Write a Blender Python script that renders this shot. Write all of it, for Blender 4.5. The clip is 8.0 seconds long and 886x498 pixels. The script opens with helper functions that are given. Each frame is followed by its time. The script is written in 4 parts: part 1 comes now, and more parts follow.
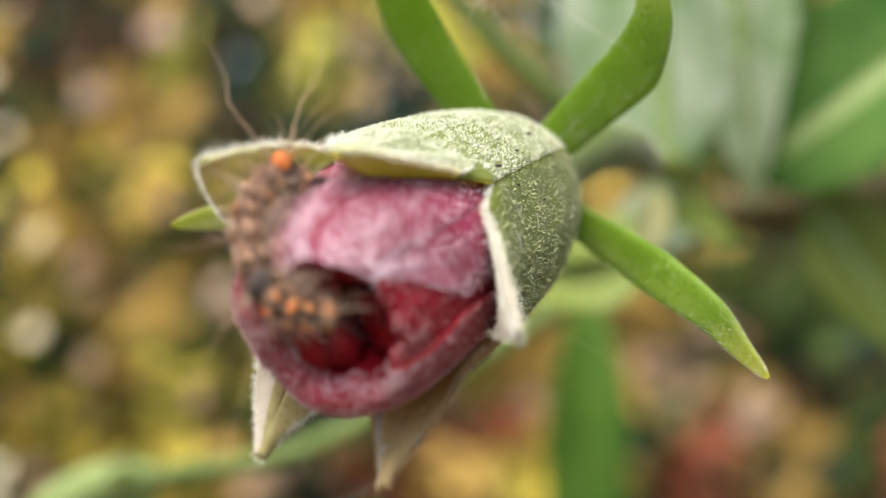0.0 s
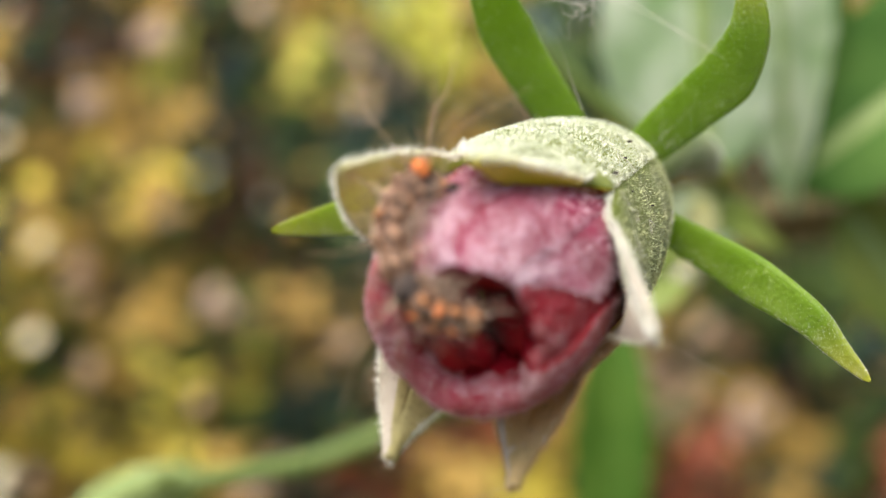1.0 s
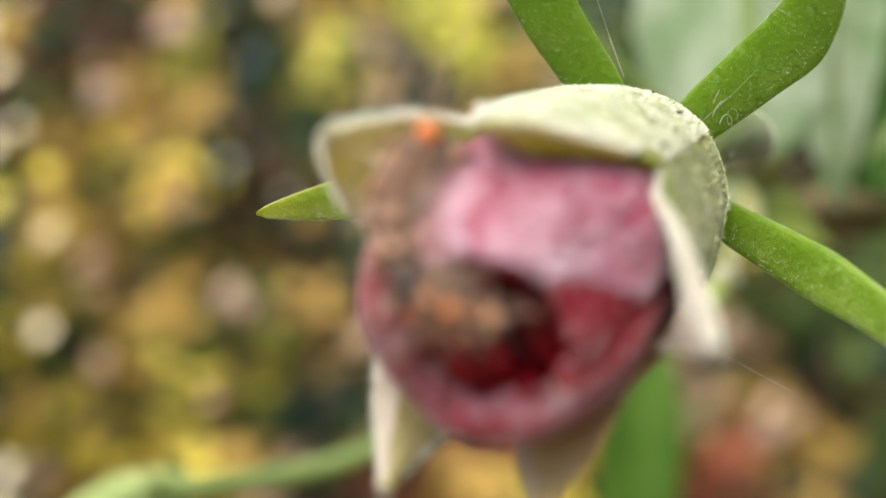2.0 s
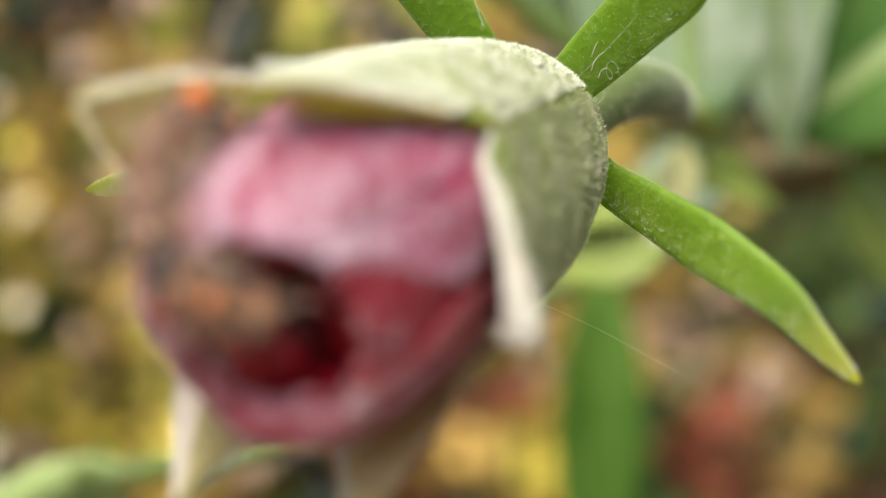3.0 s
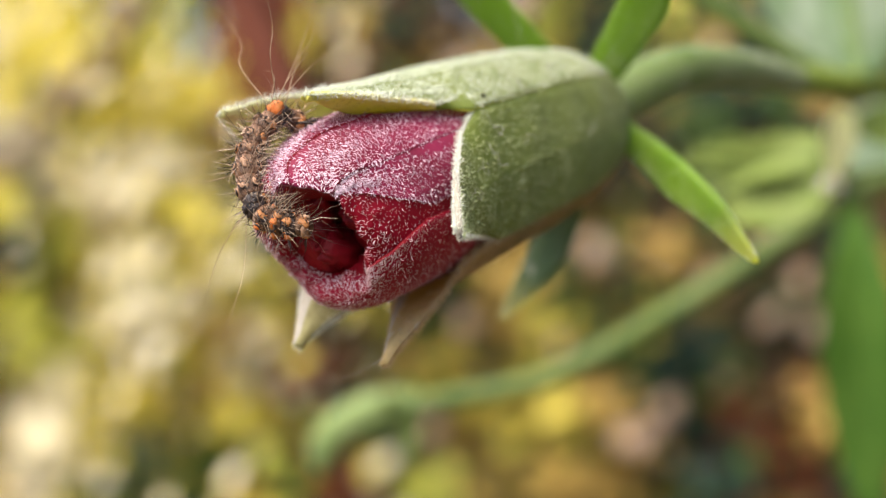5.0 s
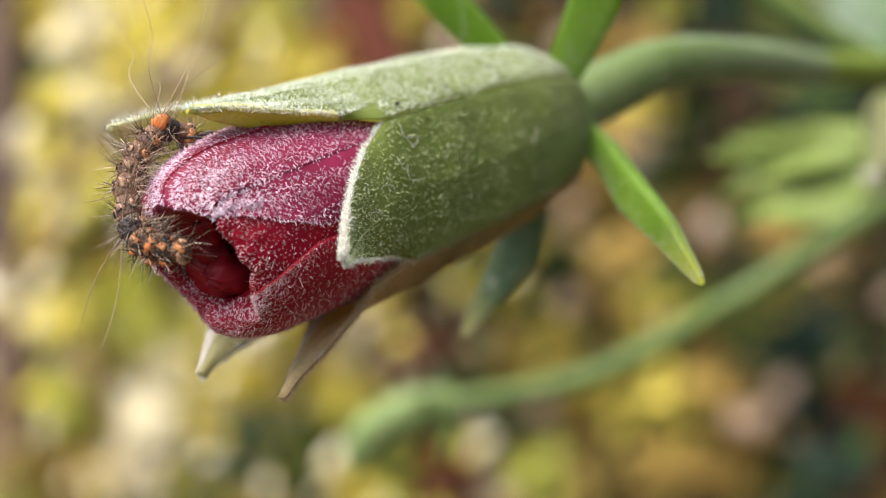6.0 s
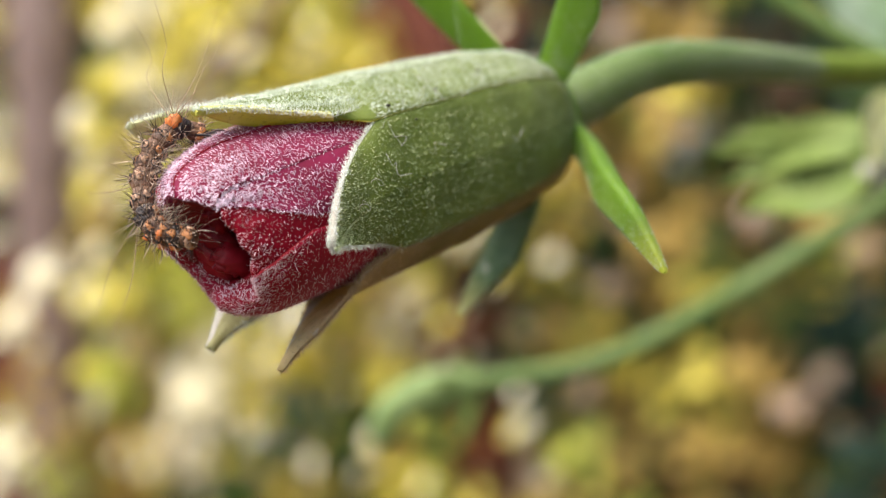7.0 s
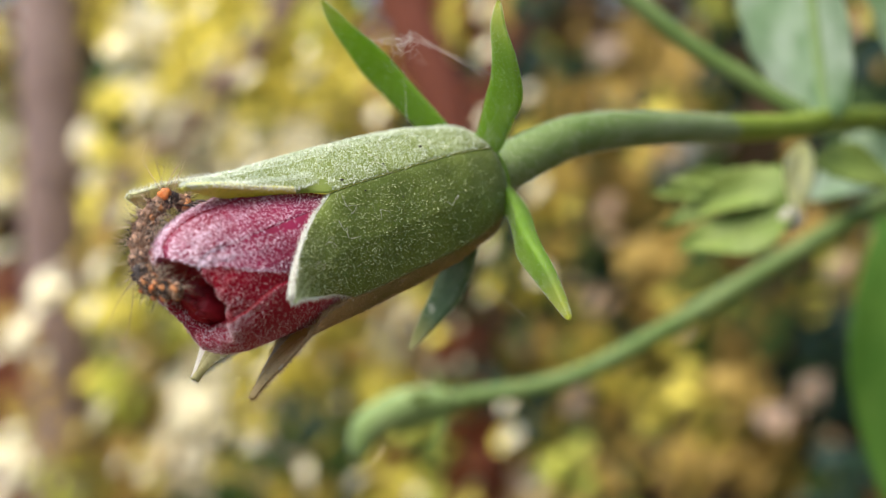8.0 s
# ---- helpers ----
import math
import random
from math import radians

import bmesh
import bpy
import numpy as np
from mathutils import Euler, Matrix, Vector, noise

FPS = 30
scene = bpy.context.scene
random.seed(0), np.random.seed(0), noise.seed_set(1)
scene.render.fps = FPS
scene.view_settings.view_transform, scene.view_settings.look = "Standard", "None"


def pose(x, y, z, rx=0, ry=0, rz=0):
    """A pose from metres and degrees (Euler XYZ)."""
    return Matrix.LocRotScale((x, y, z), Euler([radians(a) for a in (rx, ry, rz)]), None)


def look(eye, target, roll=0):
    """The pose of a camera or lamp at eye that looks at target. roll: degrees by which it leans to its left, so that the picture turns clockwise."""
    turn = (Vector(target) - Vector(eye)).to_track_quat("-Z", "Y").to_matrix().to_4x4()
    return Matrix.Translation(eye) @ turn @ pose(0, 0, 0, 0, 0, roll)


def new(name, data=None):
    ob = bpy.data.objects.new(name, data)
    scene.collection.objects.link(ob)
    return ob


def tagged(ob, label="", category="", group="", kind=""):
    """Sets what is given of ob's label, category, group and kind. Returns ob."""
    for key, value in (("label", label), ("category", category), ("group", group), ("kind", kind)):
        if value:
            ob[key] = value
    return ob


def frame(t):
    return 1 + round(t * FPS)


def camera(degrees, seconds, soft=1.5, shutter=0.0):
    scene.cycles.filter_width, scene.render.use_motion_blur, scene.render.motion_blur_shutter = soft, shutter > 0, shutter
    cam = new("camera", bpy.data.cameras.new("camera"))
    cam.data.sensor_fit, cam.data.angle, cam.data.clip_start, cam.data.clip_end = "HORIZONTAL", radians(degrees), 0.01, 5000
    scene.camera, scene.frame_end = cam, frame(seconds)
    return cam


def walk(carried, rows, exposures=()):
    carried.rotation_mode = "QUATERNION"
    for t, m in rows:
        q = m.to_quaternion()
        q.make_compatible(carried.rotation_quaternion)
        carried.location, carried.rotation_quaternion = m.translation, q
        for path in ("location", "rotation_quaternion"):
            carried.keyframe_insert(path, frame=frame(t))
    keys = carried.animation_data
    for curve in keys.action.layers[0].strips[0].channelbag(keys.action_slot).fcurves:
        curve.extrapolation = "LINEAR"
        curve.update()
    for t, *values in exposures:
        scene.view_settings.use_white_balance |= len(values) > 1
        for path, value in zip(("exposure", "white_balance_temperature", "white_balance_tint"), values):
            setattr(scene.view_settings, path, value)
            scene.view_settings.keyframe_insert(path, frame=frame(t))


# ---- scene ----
cam = camera(34.0, 8.0, soft=1.1)
PATH = [
    (0, 0.01188, 0.01183, 1.01194, 90.114, -2.338, 1.246),
    (0.5, 0.01025, 0.00672, 1.00878, 90.082, -2.270, 1.231),
    (1, 0.00194, 0.00964, 1.01153, 90.357, -2.381, 0.491),
    (1.2, 0.00205, 0.01156, 1.01092, 90.432, -2.644, 0.980),
    (2.3, 0.00272, 0.03576, 1.01106, 89.917, -3.314, 1.200),
    (2.5, 0.00519, 0.03912, 1.01197, 89.437, -2.604, 0.107),
    (3, 0.01224, 0.03833, 1.01212, 88.782, -1.788, 1.382),
    (3.5, 0.01624, 0.03086, 1.01362, 89.034, -1.464, 1.610),
    (3.7, 0.01844, 0.02537, 1.01168, 89.064, -0.619, 2.011),
    (3.9, 0.02230, 0.01753, 1.00979, 88.930, 0.241, 5.363),
    (4, 0.02327, 0.01292, 1.01129, 88.806, 0.328, 6.665),
    (4.2, 0.02961, 0.00221, 1.01270, 89.858, 0.918, 9.085),
    (4.5, 0.04109, -0.00239, 1.01313, 88.947, 1.466, 12.938),
    (4.7, 0.04282, -0.00421, 1.01133, 88.845, 1.907, 14.915),
    (5, 0.04699, -0.00302, 1.00887, 88.370, 1.862, 17.615),
    (5.2, 0.05143, -0.00131, 1.00960, 88.271, 2.030, 18.760),
    (6.3, 0.06297, 0.01743, 1.01193, 86.880, 2.283, 24.081),
    (6.5, 0.06521, 0.01913, 1.01058, 86.552, 2.249, 24.550),
    (7, 0.07026, 0.00426, 1.01255, 86.889, 1.730, 25.074),
    (7.5, 0.08113, -0.01448, 1.01593, 87.126, 1.446, 25.029),
    (8, 0.08705, -0.01651, 1.01809, 87.216, 1.492, 25.239),
]
walk(cam, [(t, pose(x, y, z, rx, ry, rz)) for t, x, y, z, rx, ry, rz in PATH], [(0, 1.29, 6950, 12), (1.0, 1.29, 6950, 12), (2.5, 1.42, 7000, 12), (3.5, 1.34, 7000, 13), (4.5, 1.41, 7050, 13), (5.0, 1.33, 6850, 12), (6.5, 1.27, 6450, 11), (7.0, 1.29, 6450, 10), (8.0, 1.21, 6400, 9)])

# the lens is focused on a point that shifts along the bud
focus_point = new("focus_point")
lens = cam.data.dof
lens.use_dof, lens.focus_object = True, focus_point
lens.aperture_fstop = 15.0

# ---- world and light ----
world = bpy.data.worlds.new("sky")
scene.world = world
world.use_nodes = True
sky = world.node_tree.nodes.new("ShaderNodeTexSky")
sky.sky_type, sky.sun_disc = "NISHITA", False
sky.sun_elevation, sky.sun_rotation = radians(62), radians(-150)
sky.air_density, sky.dust_density = 1.0, 3.0
ground_light = world.node_tree.nodes["Background"]
ground_light.inputs["Strength"].default_value = 0.145
world.node_tree.links.new(sky.outputs[0], ground_light.inputs["Color"])
sun = new("sun", bpy.data.lights.new("sun", "SUN"))
sun.data.energy, sun.data.angle, sun.data.color = 2.3, radians(65), (1.0, 0.91, 0.78)
sun.matrix_world = look((-0.45, -0.78, 1.7), (0, 0, 0))

MM = 0.001


# ---- materials ----
def mixed(nodes, links, fac, a, b, kind="MIX"):
    mix = nodes.new("ShaderNodeMix")
    mix.data_type, mix.blend_type = "RGBA", kind
    for socket, value in ((mix.inputs["Factor"], fac), (mix.inputs["A"], a), (mix.inputs["B"], b)):
        if isinstance(value, (int, float)):
            socket.default_value = value
        elif isinstance(value, tuple):
            socket.default_value = (*value, 1)
        else:
            links.new(value, socket)
    return mix.outputs["Result"]


def surface(name, a, b, scale, fine=None, rough=0.65, gloss=0.3, bump=0.3, relief=0.0002, spots=None, through_light=0.0, island=0.0, sheen=0.0, ripe=None, lets=None):
    """Two colours mixed by coarse noise, finer grain, relief; spots: (colour, scale, share); lets: the colour that shines through."""
    mat = bpy.data.materials.new(name)
    mat.use_nodes = True
    nodes, links = mat.node_tree.nodes, mat.node_tree.links
    shader = nodes["Principled BSDF"]
    place = nodes.new("ShaderNodeTexCoord").outputs["Object"]

    def cloud(size, detail=4.0):
        tex = nodes.new("ShaderNodeTexNoise")
        tex.inputs["Scale"].default_value, tex.inputs["Detail"].default_value = size, detail
        links.new(place, tex.inputs["Vector"])
        return tex.outputs["Fac"]

    def band(value, low, high):
        ramp = nodes.new("ShaderNodeMapRange")
        ramp.inputs["From Min"].default_value, ramp.inputs["From Max"].default_value = low, high
        links.new(value, ramp.inputs["Value"])
        return ramp.outputs["Result"]

    grain = cloud(fine or scale * 8, 3.0)
    colour = mixed(nodes, links, band(cloud(scale), 0.35, 0.65), a, b)
    dark = tuple(0.62 * c for c in a)
    colour = mixed(nodes, links, band(grain, 0.55, 0.8), colour, dark)
    if spots:
        tone, size, share = spots
        colour = mixed(nodes, links, band(cloud(size, 2.0), 1 - share, 1 - share + 0.08), colour, tone)
    if ripe:
        tip = nodes.new("ShaderNodeAttribute")
        tip.attribute_name = "ripe"
        colour = mixed(nodes, links, tip.outputs["Fac"], colour, ripe)
    if island:
        chance = nodes.new("ShaderNodeNewGeometry").outputs["Random Per Island"]
        shift = nodes.new("ShaderNodeHueSaturation")
        wide = nodes.new("ShaderNodeMapRange")
        wide.inputs["To Min"].default_value, wide.inputs["To Max"].default_value = 1 - island, 1 + island
        links.new(chance, wide.inputs["Value"])
        links.new(wide.outputs["Result"], shift.inputs["Value"])
        links.new(colour, shift.inputs["Color"])
        colour = shift.outputs["Color"]
    links.new(colour, shader.inputs["Base Color"])
    shader.inputs["Roughness"].default_value = rough
    shader.inputs["Specular IOR Level"].default_value = gloss
    if sheen:
        shader.inputs["Sheen Weight"].default_value, shader.inputs["Sheen Roughness"].default_value = sheen, 0.4
    if bump:
        raised = nodes.new("ShaderNodeBump")
        raised.inputs["Strength"].default_value, raised.inputs["Distance"].default_value = bump, relief
        links.new(grain, raised.inputs["Height"])
        links.new(raised.outputs["Normal"], shader.inputs["Normal"])
    if through_light:
        thin = nodes.new("ShaderNodeBsdfTranslucent")
        links.new(mixed(nodes, links, 0.65, colour, lets) if lets else colour, thin.inputs["Color"])
        both = nodes.new("ShaderNodeMixShader")
        both.inputs["Fac"].default_value = through_light
        links.new(shader.outputs[0], both.inputs[1])
        links.new(thin.outputs[0], both.inputs[2])
        links.new(both.outputs[0], nodes["Material Output"].inputs["Surface"])
    return mat


SEPAL = surface("sepal_skin", (0.19, 0.25, 0.045), (0.115, 0.165, 0.022), 160, 2600, 0.6, 0.35, 0.8, 0.00016, sheen=0.2, through_light=0.4, lets=(0.62, 0.66, 0.2))
SEPAL_LOW = surface("sepal_skin_browned", (0.24, 0.2, 0.07), (0.17, 0.17, 0.05), 160, 2600, 0.75, 0.2, 0.5, 0.0001, sheen=0.1, through_light=0.5, ripe=(0.56, 0.39, 0.2), lets=(0.78, 0.6, 0.32))
FELT = surface("white_felt", (0.56, 0.53, 0.46), (0.48, 0.44, 0.36), 300, 3000, 0.9, 0.1, 0.5, 0.0001, sheen=0.3, through_light=0.2)
LINING = surface("yellow_green_lining", (0.82, 0.8, 0.12), (0.84, 0.8, 0.3), 250, 2000, 0.6, 0.3, 0.2, 0.0001, through_light=0.55)
# LINING lightened for the far sepal, whose inside lies in shade
PALE_LINING = surface("pale_lining", (0.78, 0.8, 0.34), (0.78, 0.78, 0.5), 250, 2000, 0.65, 0.2, 0.3, 0.0001, through_light=0.5)
OLIVE_LINING = surface("olive_lining", (0.44, 0.41, 0.2), (0.34, 0.31, 0.12), 250, 2000, 0.65, 0.2, 0.4, 0.0001, through_light=0.3)
TAN = surface("tan_lining", (0.66, 0.51, 0.29), (0.56, 0.44, 0.19), 250, 2000, 0.7, 0.2, 0.4, 0.0001, spots=((0.74, 0.68, 0.55), 500, 0.42), through_light=0.5)
CALYX = surface("young_calyx_skin", (0.2, 0.27, 0.1), (0.13, 0.2, 0.055), 160, 1600, 0.7, 0.25, 0.5, 0.00016, sheen=0.3)
BRACT = surface("bract_skin", (0.135, 0.245, 0.027), (0.2, 0.325, 0.048), 260, 1700, 0.55, 0.3, 0.8, 0.0002, spots=((0.24, 0.35, 0.09), 900, 0.4), through_light=0.5, ripe=(0.46, 0.42, 0.06), lets=(0.52, 0.77, 0.05))
# bract skin darkened for the lower bract: the bud's shade is in this colour
SHADED_BRACT = surface("shaded_bract_skin", (0.06, 0.12, 0.045), (0.11, 0.17, 0.07), 260, 1700, 0.6, 0.3, 0.5, 0.00015, spots=((0.3, 0.34, 0.24), 420, 0.36), ripe=(0.42, 0.38, 0.12))
PETAL = surface("rose_petal", (0.25, 0.012, 0.064), (0.15, 0.005, 0.026), 130, 1500, 0.6, 0.2, 0.4, 0.00015, sheen=0.2)
RED_PETAL = surface("rose_red_petal", (0.4, 0.012, 0.045), (0.26, 0.007, 0.024), 130, 1500, 0.6, 0.2, 0.4, 0.00015, sheen=0.1, through_light=0.2, lets=(0.75, 0.03, 0.08))
CRIMSON = surface("crimson_petal", (0.3, 0.004, 0.022), (0.19, 0.003, 0.013), 220, 1500, 0.5, 0.15, 0.35, 0.00012)
INNER = surface("dark_red_inner_petal", (0.27, 0.005, 0.015), (0.15, 0.003, 0.009), 250, 1800, 0.5, 0.25, 0.4, 0.0001)
FAWN_HAIR = surface("fawn_hair", (0.62, 0.45, 0.27), (0.48, 0.34, 0.19), 400, 4000, 0.55, 0.3, 0.0, island=0.25)
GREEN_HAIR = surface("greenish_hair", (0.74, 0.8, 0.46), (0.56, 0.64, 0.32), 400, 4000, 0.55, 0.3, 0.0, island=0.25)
# pale down of the top sepal, whitened further to carry the sky's light
SKYLIT_DOWN = surface("skylit_down", (0.84, 0.88, 0.76), (0.68, 0.74, 0.56), 400, 4000, 0.55, 0.3, 0.0, island=0.25)
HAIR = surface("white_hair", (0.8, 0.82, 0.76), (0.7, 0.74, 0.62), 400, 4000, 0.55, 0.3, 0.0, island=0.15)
ROSE_HAIR = surface("rosy_hair", (0.78, 0.57, 0.61), (0.66, 0.42, 0.46), 300, 4000, 0.5, 0.35, 0.0, island=0.2)
PINK_HAIR = surface("pinkish_hair", (0.78, 0.63, 0.73), (0.65, 0.48, 0.58), 300, 4000, 0.5, 0.35, 0.0, island=0.2)
HIDE = surface("caterpillar_hide", (0.06, 0.03, 0.018), (0.22, 0.115, 0.065), 1300, 4200, 0.55, 0.35, 0.6, 0.0002, spots=((0.38, 0.24, 0.16), 2300, 0.4))
PLATE = surface("fawn_plate", (0.56, 0.35, 0.23), (0.4, 0.21, 0.12), 1800, 4200, 0.5, 0.4, 0.6, 0.0001)
RUST_PLATE = surface("rusty_plate", (0.55, 0.23, 0.08), (0.38, 0.16, 0.06), 1800, 4200, 0.5, 0.4, 0.6, 0.0001)
DARK_HIDE = surface("black_hide", (0.012, 0.011, 0.014), (0.05, 0.03, 0.025), 1500, 4200, 0.45, 0.4, 0.6, 0.0002, spots=((0.3, 0.22, 0.15), 2600, 0.36))
STRIPE = surface("pale_stripe", (0.66, 0.5, 0.4), (0.42, 0.28, 0.2), 1500, 4200, 0.7, 0.2, 0.4, 0.0001)
ORANGE = surface("orange_wart", (0.72, 0.17, 0.03), (0.55, 0.2, 0.06), 900, 4000, 0.5, 0.35, 0.4, 0.0001)
BRISTLE = surface("black_bristle", (0.015, 0.012, 0.012), (0.04, 0.025, 0.02), 900, 4000, 0.4, 0.4, 0.0)
LONG_HAIR = surface("tan_long_hair", (0.42, 0.3, 0.19), (0.26, 0.17, 0.1), 900, 4000, 0.45, 0.4, 0.0)
PALE_BRISTLE = surface("fawn_bristle", (0.6, 0.47, 0.37), (0.4, 0.29, 0.2), 900, 4000, 0.45, 0.4, 0.0, island=0.3)
SILK = surface("silk", (0.75, 0.72, 0.68), (0.6, 0.55, 0.5), 900, 4000, 0.4, 0.4, 0.0)
STALK = surface("stalk_skin", (0.085, 0.14, 0.03), (0.13, 0.185, 0.06), 110, 1500, 0.6, 0.25, 0.5, 0.0002, sheen=0.05)
YOUNG_STALK = surface("young_stalk_skin", (0.15, 0.215, 0.02), (0.19, 0.25, 0.035), 110, 1500, 0.5, 0.3, 0.5, 0.0002)
WOOD = surface("twig_bark", (0.17, 0.15, 0.07), (0.11, 0.09, 0.05), 120, 900, 0.8, 0.2, 0.6, 0.0006)
VEIN = surface("leaf_vein", (0.26, 0.37, 0.14), (0.2, 0.3, 0.1), 60, 420, 0.5, 0.4, 0.2, 0.0003, through_light=0.2)
LEAF = surface("leaf_face", (0.04, 0.12, 0.022), (0.09, 0.19, 0.04), 60, 420, 0.7, 0.15, 0.4, 0.0005, through_light=0.2)
PALE_LEAF = surface("downy_leaf_back", (0.2, 0.34, 0.15), (0.62, 0.7, 0.6), 75, 400, 0.8, 0.15, 0.4, 0.0005, through_light=0.5, lets=(0.74, 0.86, 0.62))
HANGING = surface("hanging_leaf_face", (0.06, 0.16, 0.018), (0.1, 0.21, 0.03), 60, 420, 0.5, 0.3, 0.4, 0.0005, through_light=0.2)
LIME_LEAF = surface("young_leaf", (0.12, 0.185, 0.03), (0.2, 0.255, 0.06), 90, 700, 0.55, 0.3, 0.3, 0.0003, through_light=0.15)
TRUNK = surface("shrub_trunk_bark", (0.3, 0.215, 0.19), (0.19, 0.13, 0.115), 25, 160, 0.85, 0.2, 0.8, 0.003)
RED_BARK = surface("reddish_bark", (0.22, 0.075, 0.05), (0.15, 0.05, 0.035), 25, 160, 0.8, 0.2, 0.8, 0.003)
SOIL = surface("leafy_soil", (0.1, 0.072, 0.04), (0.17, 0.125, 0.055), 3, 40, 0.95, 0.1, 0.8, 0.02)


# ---- mesh helpers ----
def mesh_of(name, verts, faces, mats, index=None, smooth=True):
    me = bpy.data.meshes.new(name)
    me.from_pydata([tuple(v) for v in verts], [], [tuple(f) for f in faces])
    for m in mats:
        me.materials.append(m)
    if index is not None:
        me.polygons.foreach_set("material_index", np.asarray(index, dtype=np.int32))
    if smooth:
        me.polygons.foreach_set("use_smooth", np.ones(len(me.polygons), dtype=bool))
    me.update()
    return me


def thing(name, m, label, category, group="", kind=""):
    ob = new(name)
    ob.empty_display_size = 0.005
    ob.matrix_world = m
    return tagged(ob, label, category, group, kind)


def part(name, me, parent, label="", kind="", m=None):
    ob = new(name, me)
    ob.parent = parent
    if m is not None:
        ob.matrix_basis = m
    return tagged(ob, label, kind=kind)


def unit(v):
    return v / np.maximum(np.linalg.norm(v, axis=-1, keepdims=True), 1e-12)


def grid_normals(p):
    return unit(np.cross(np.gradient(p, axis=0), np.gradient(p, axis=1)))


def shell(name, p, thick, mats, flip=False):
    """A sheet with thickness from a grid of points; mats: face, back."""
    nu, nv = p.shape[:2]
    n = grid_normals(p) * (-1 if flip else 1)
    back = p - n * (thick if np.isscalar(thick) else np.asarray(thick)[..., None])
    verts = np.concatenate([p.reshape(-1, 3), back.reshape(-1, 3)])
    i = np.arange(nu * nv).reshape(nu, nv)
    k = nu * nv
    quads = np.stack([i[:-1, :-1], i[1:, :-1], i[1:, 1:], i[:-1, 1:]], -1).reshape(-1, 4)
    faces = np.concatenate([quads, quads[:, ::-1] + k])
    rim = np.concatenate([i[:, 0], i[-1, 1:], i[-2::-1, -1], i[0, -2:0:-1]])
    nxt = np.roll(rim, -1)
    faces = np.concatenate([faces, np.stack([nxt, rim, rim + k, nxt + k], -1)])
    if flip:
        faces = faces[:, ::-1]
    index = np.concatenate([np.zeros(len(quads)), np.ones(len(quads)), np.ones(len(rim))])
    return mesh_of(name, verts, faces, mats, index)


def smooth_line(points, n):
    """A curve through points (Catmull-Rom)."""
    p = np.asarray(points, float)
    p = np.concatenate([[2 * p[0] - p[1]], p, [2 * p[-1] - p[-2]]])
    t = np.linspace(0, len(p) - 3 - 1e-9, n)
    i = t.astype(int)
    f = (t - i)[:, None]
    a, b, c, d = p[i], p[i + 1], p[i + 2], p[i + 3]
    return 0.5 * (2 * b + (c - a) * f + (2 * a - 5 * b + 4 * c - d) * f ** 2 + (3 * b - a - 3 * c + d) * f ** 3)


def frames_along(line, up=(0, 0, 1)):
    t = unit(np.gradient(line, axis=0))
    s = unit(np.cross(t, np.asarray(up, float) + 1e-4))
    return t, s, np.cross(s, t)


def tube(name, line, radius, mats, sides=14, squash=1.0, ripple=0.0, up=(0, 0, 1)):
    """A closed tube along a line."""
    line = np.asarray(line, float)
    n = len(line)
    r = np.broadcast_to(np.asarray(radius, float), (n,))
    t, s, u = frames_along(line, up)
    a = np.linspace(0, 2 * np.pi, sides, endpoint=False)
    rr = r[:, None] * (1 + ripple * np.random.uniform(-1, 1, (n, sides)))
    p = line[:, None] + rr[..., None] * (np.cos(a)[None, :, None] * s[:, None] + squash * np.sin(a)[None, :, None] * u[:, None])
    verts = np.concatenate([p.reshape(-1, 3), line[:1], line[-1:]])
    i = np.arange(n * sides).reshape(n, sides)
    j = np.roll(i, -1, axis=1)
    quads = np.stack([i[:-1], j[:-1], j[1:], i[1:]], -1).reshape(-1, 4).tolist()
    caps = [(j[0, k], i[0, k], n * sides) for k in range(sides)] + [(i[-1, k], j[-1, k], n * sides + 1) for k in range(sides)]
    return mesh_of(name, verts, quads + caps, mats)


def hairs(name, root, way, length, width, mat, bend=0.35, face=None):
    """Many short tapered, bent hairs as one mesh; face: the way that their flat side looks."""
    n = len(root)
    length = np.broadcast_to(length, (n,))[:, None]
    side = unit(np.cross(way, unit(np.random.normal(size=(n, 3))) if face is None else face + np.random.normal(0, 0.3, (n, 3))))
    curl = (unit(np.cross(way, side)) if face is None else side) * np.random.uniform(-bend, bend, (n, 1))
    mid = root + length * 0.6 * unit(way + curl * 0.4)
    tip = root + length * unit(way + curl * 1.6)
    w = np.broadcast_to(width, (n,))[:, None] / 2
    verts = np.stack([root - side * w, root + side * w, mid + side * w * 0.9, mid - side * w * 0.9, tip], 1).reshape(-1, 3)
    b = (np.arange(n) * 5)[:, None]
    quads = (b + np.array([[0, 1, 2, 3]])).tolist()
    tris = (b + np.array([[3, 2, 4]])).tolist()
    return mesh_of(name, verts, quads + tris, [mat], smooth=False)


def strand(name, points, radius, mat, n=24):
    line = smooth_line(points, n)
    return tube(name, line, radius * np.linspace(1, 0.35, n), [mat], sides=5)


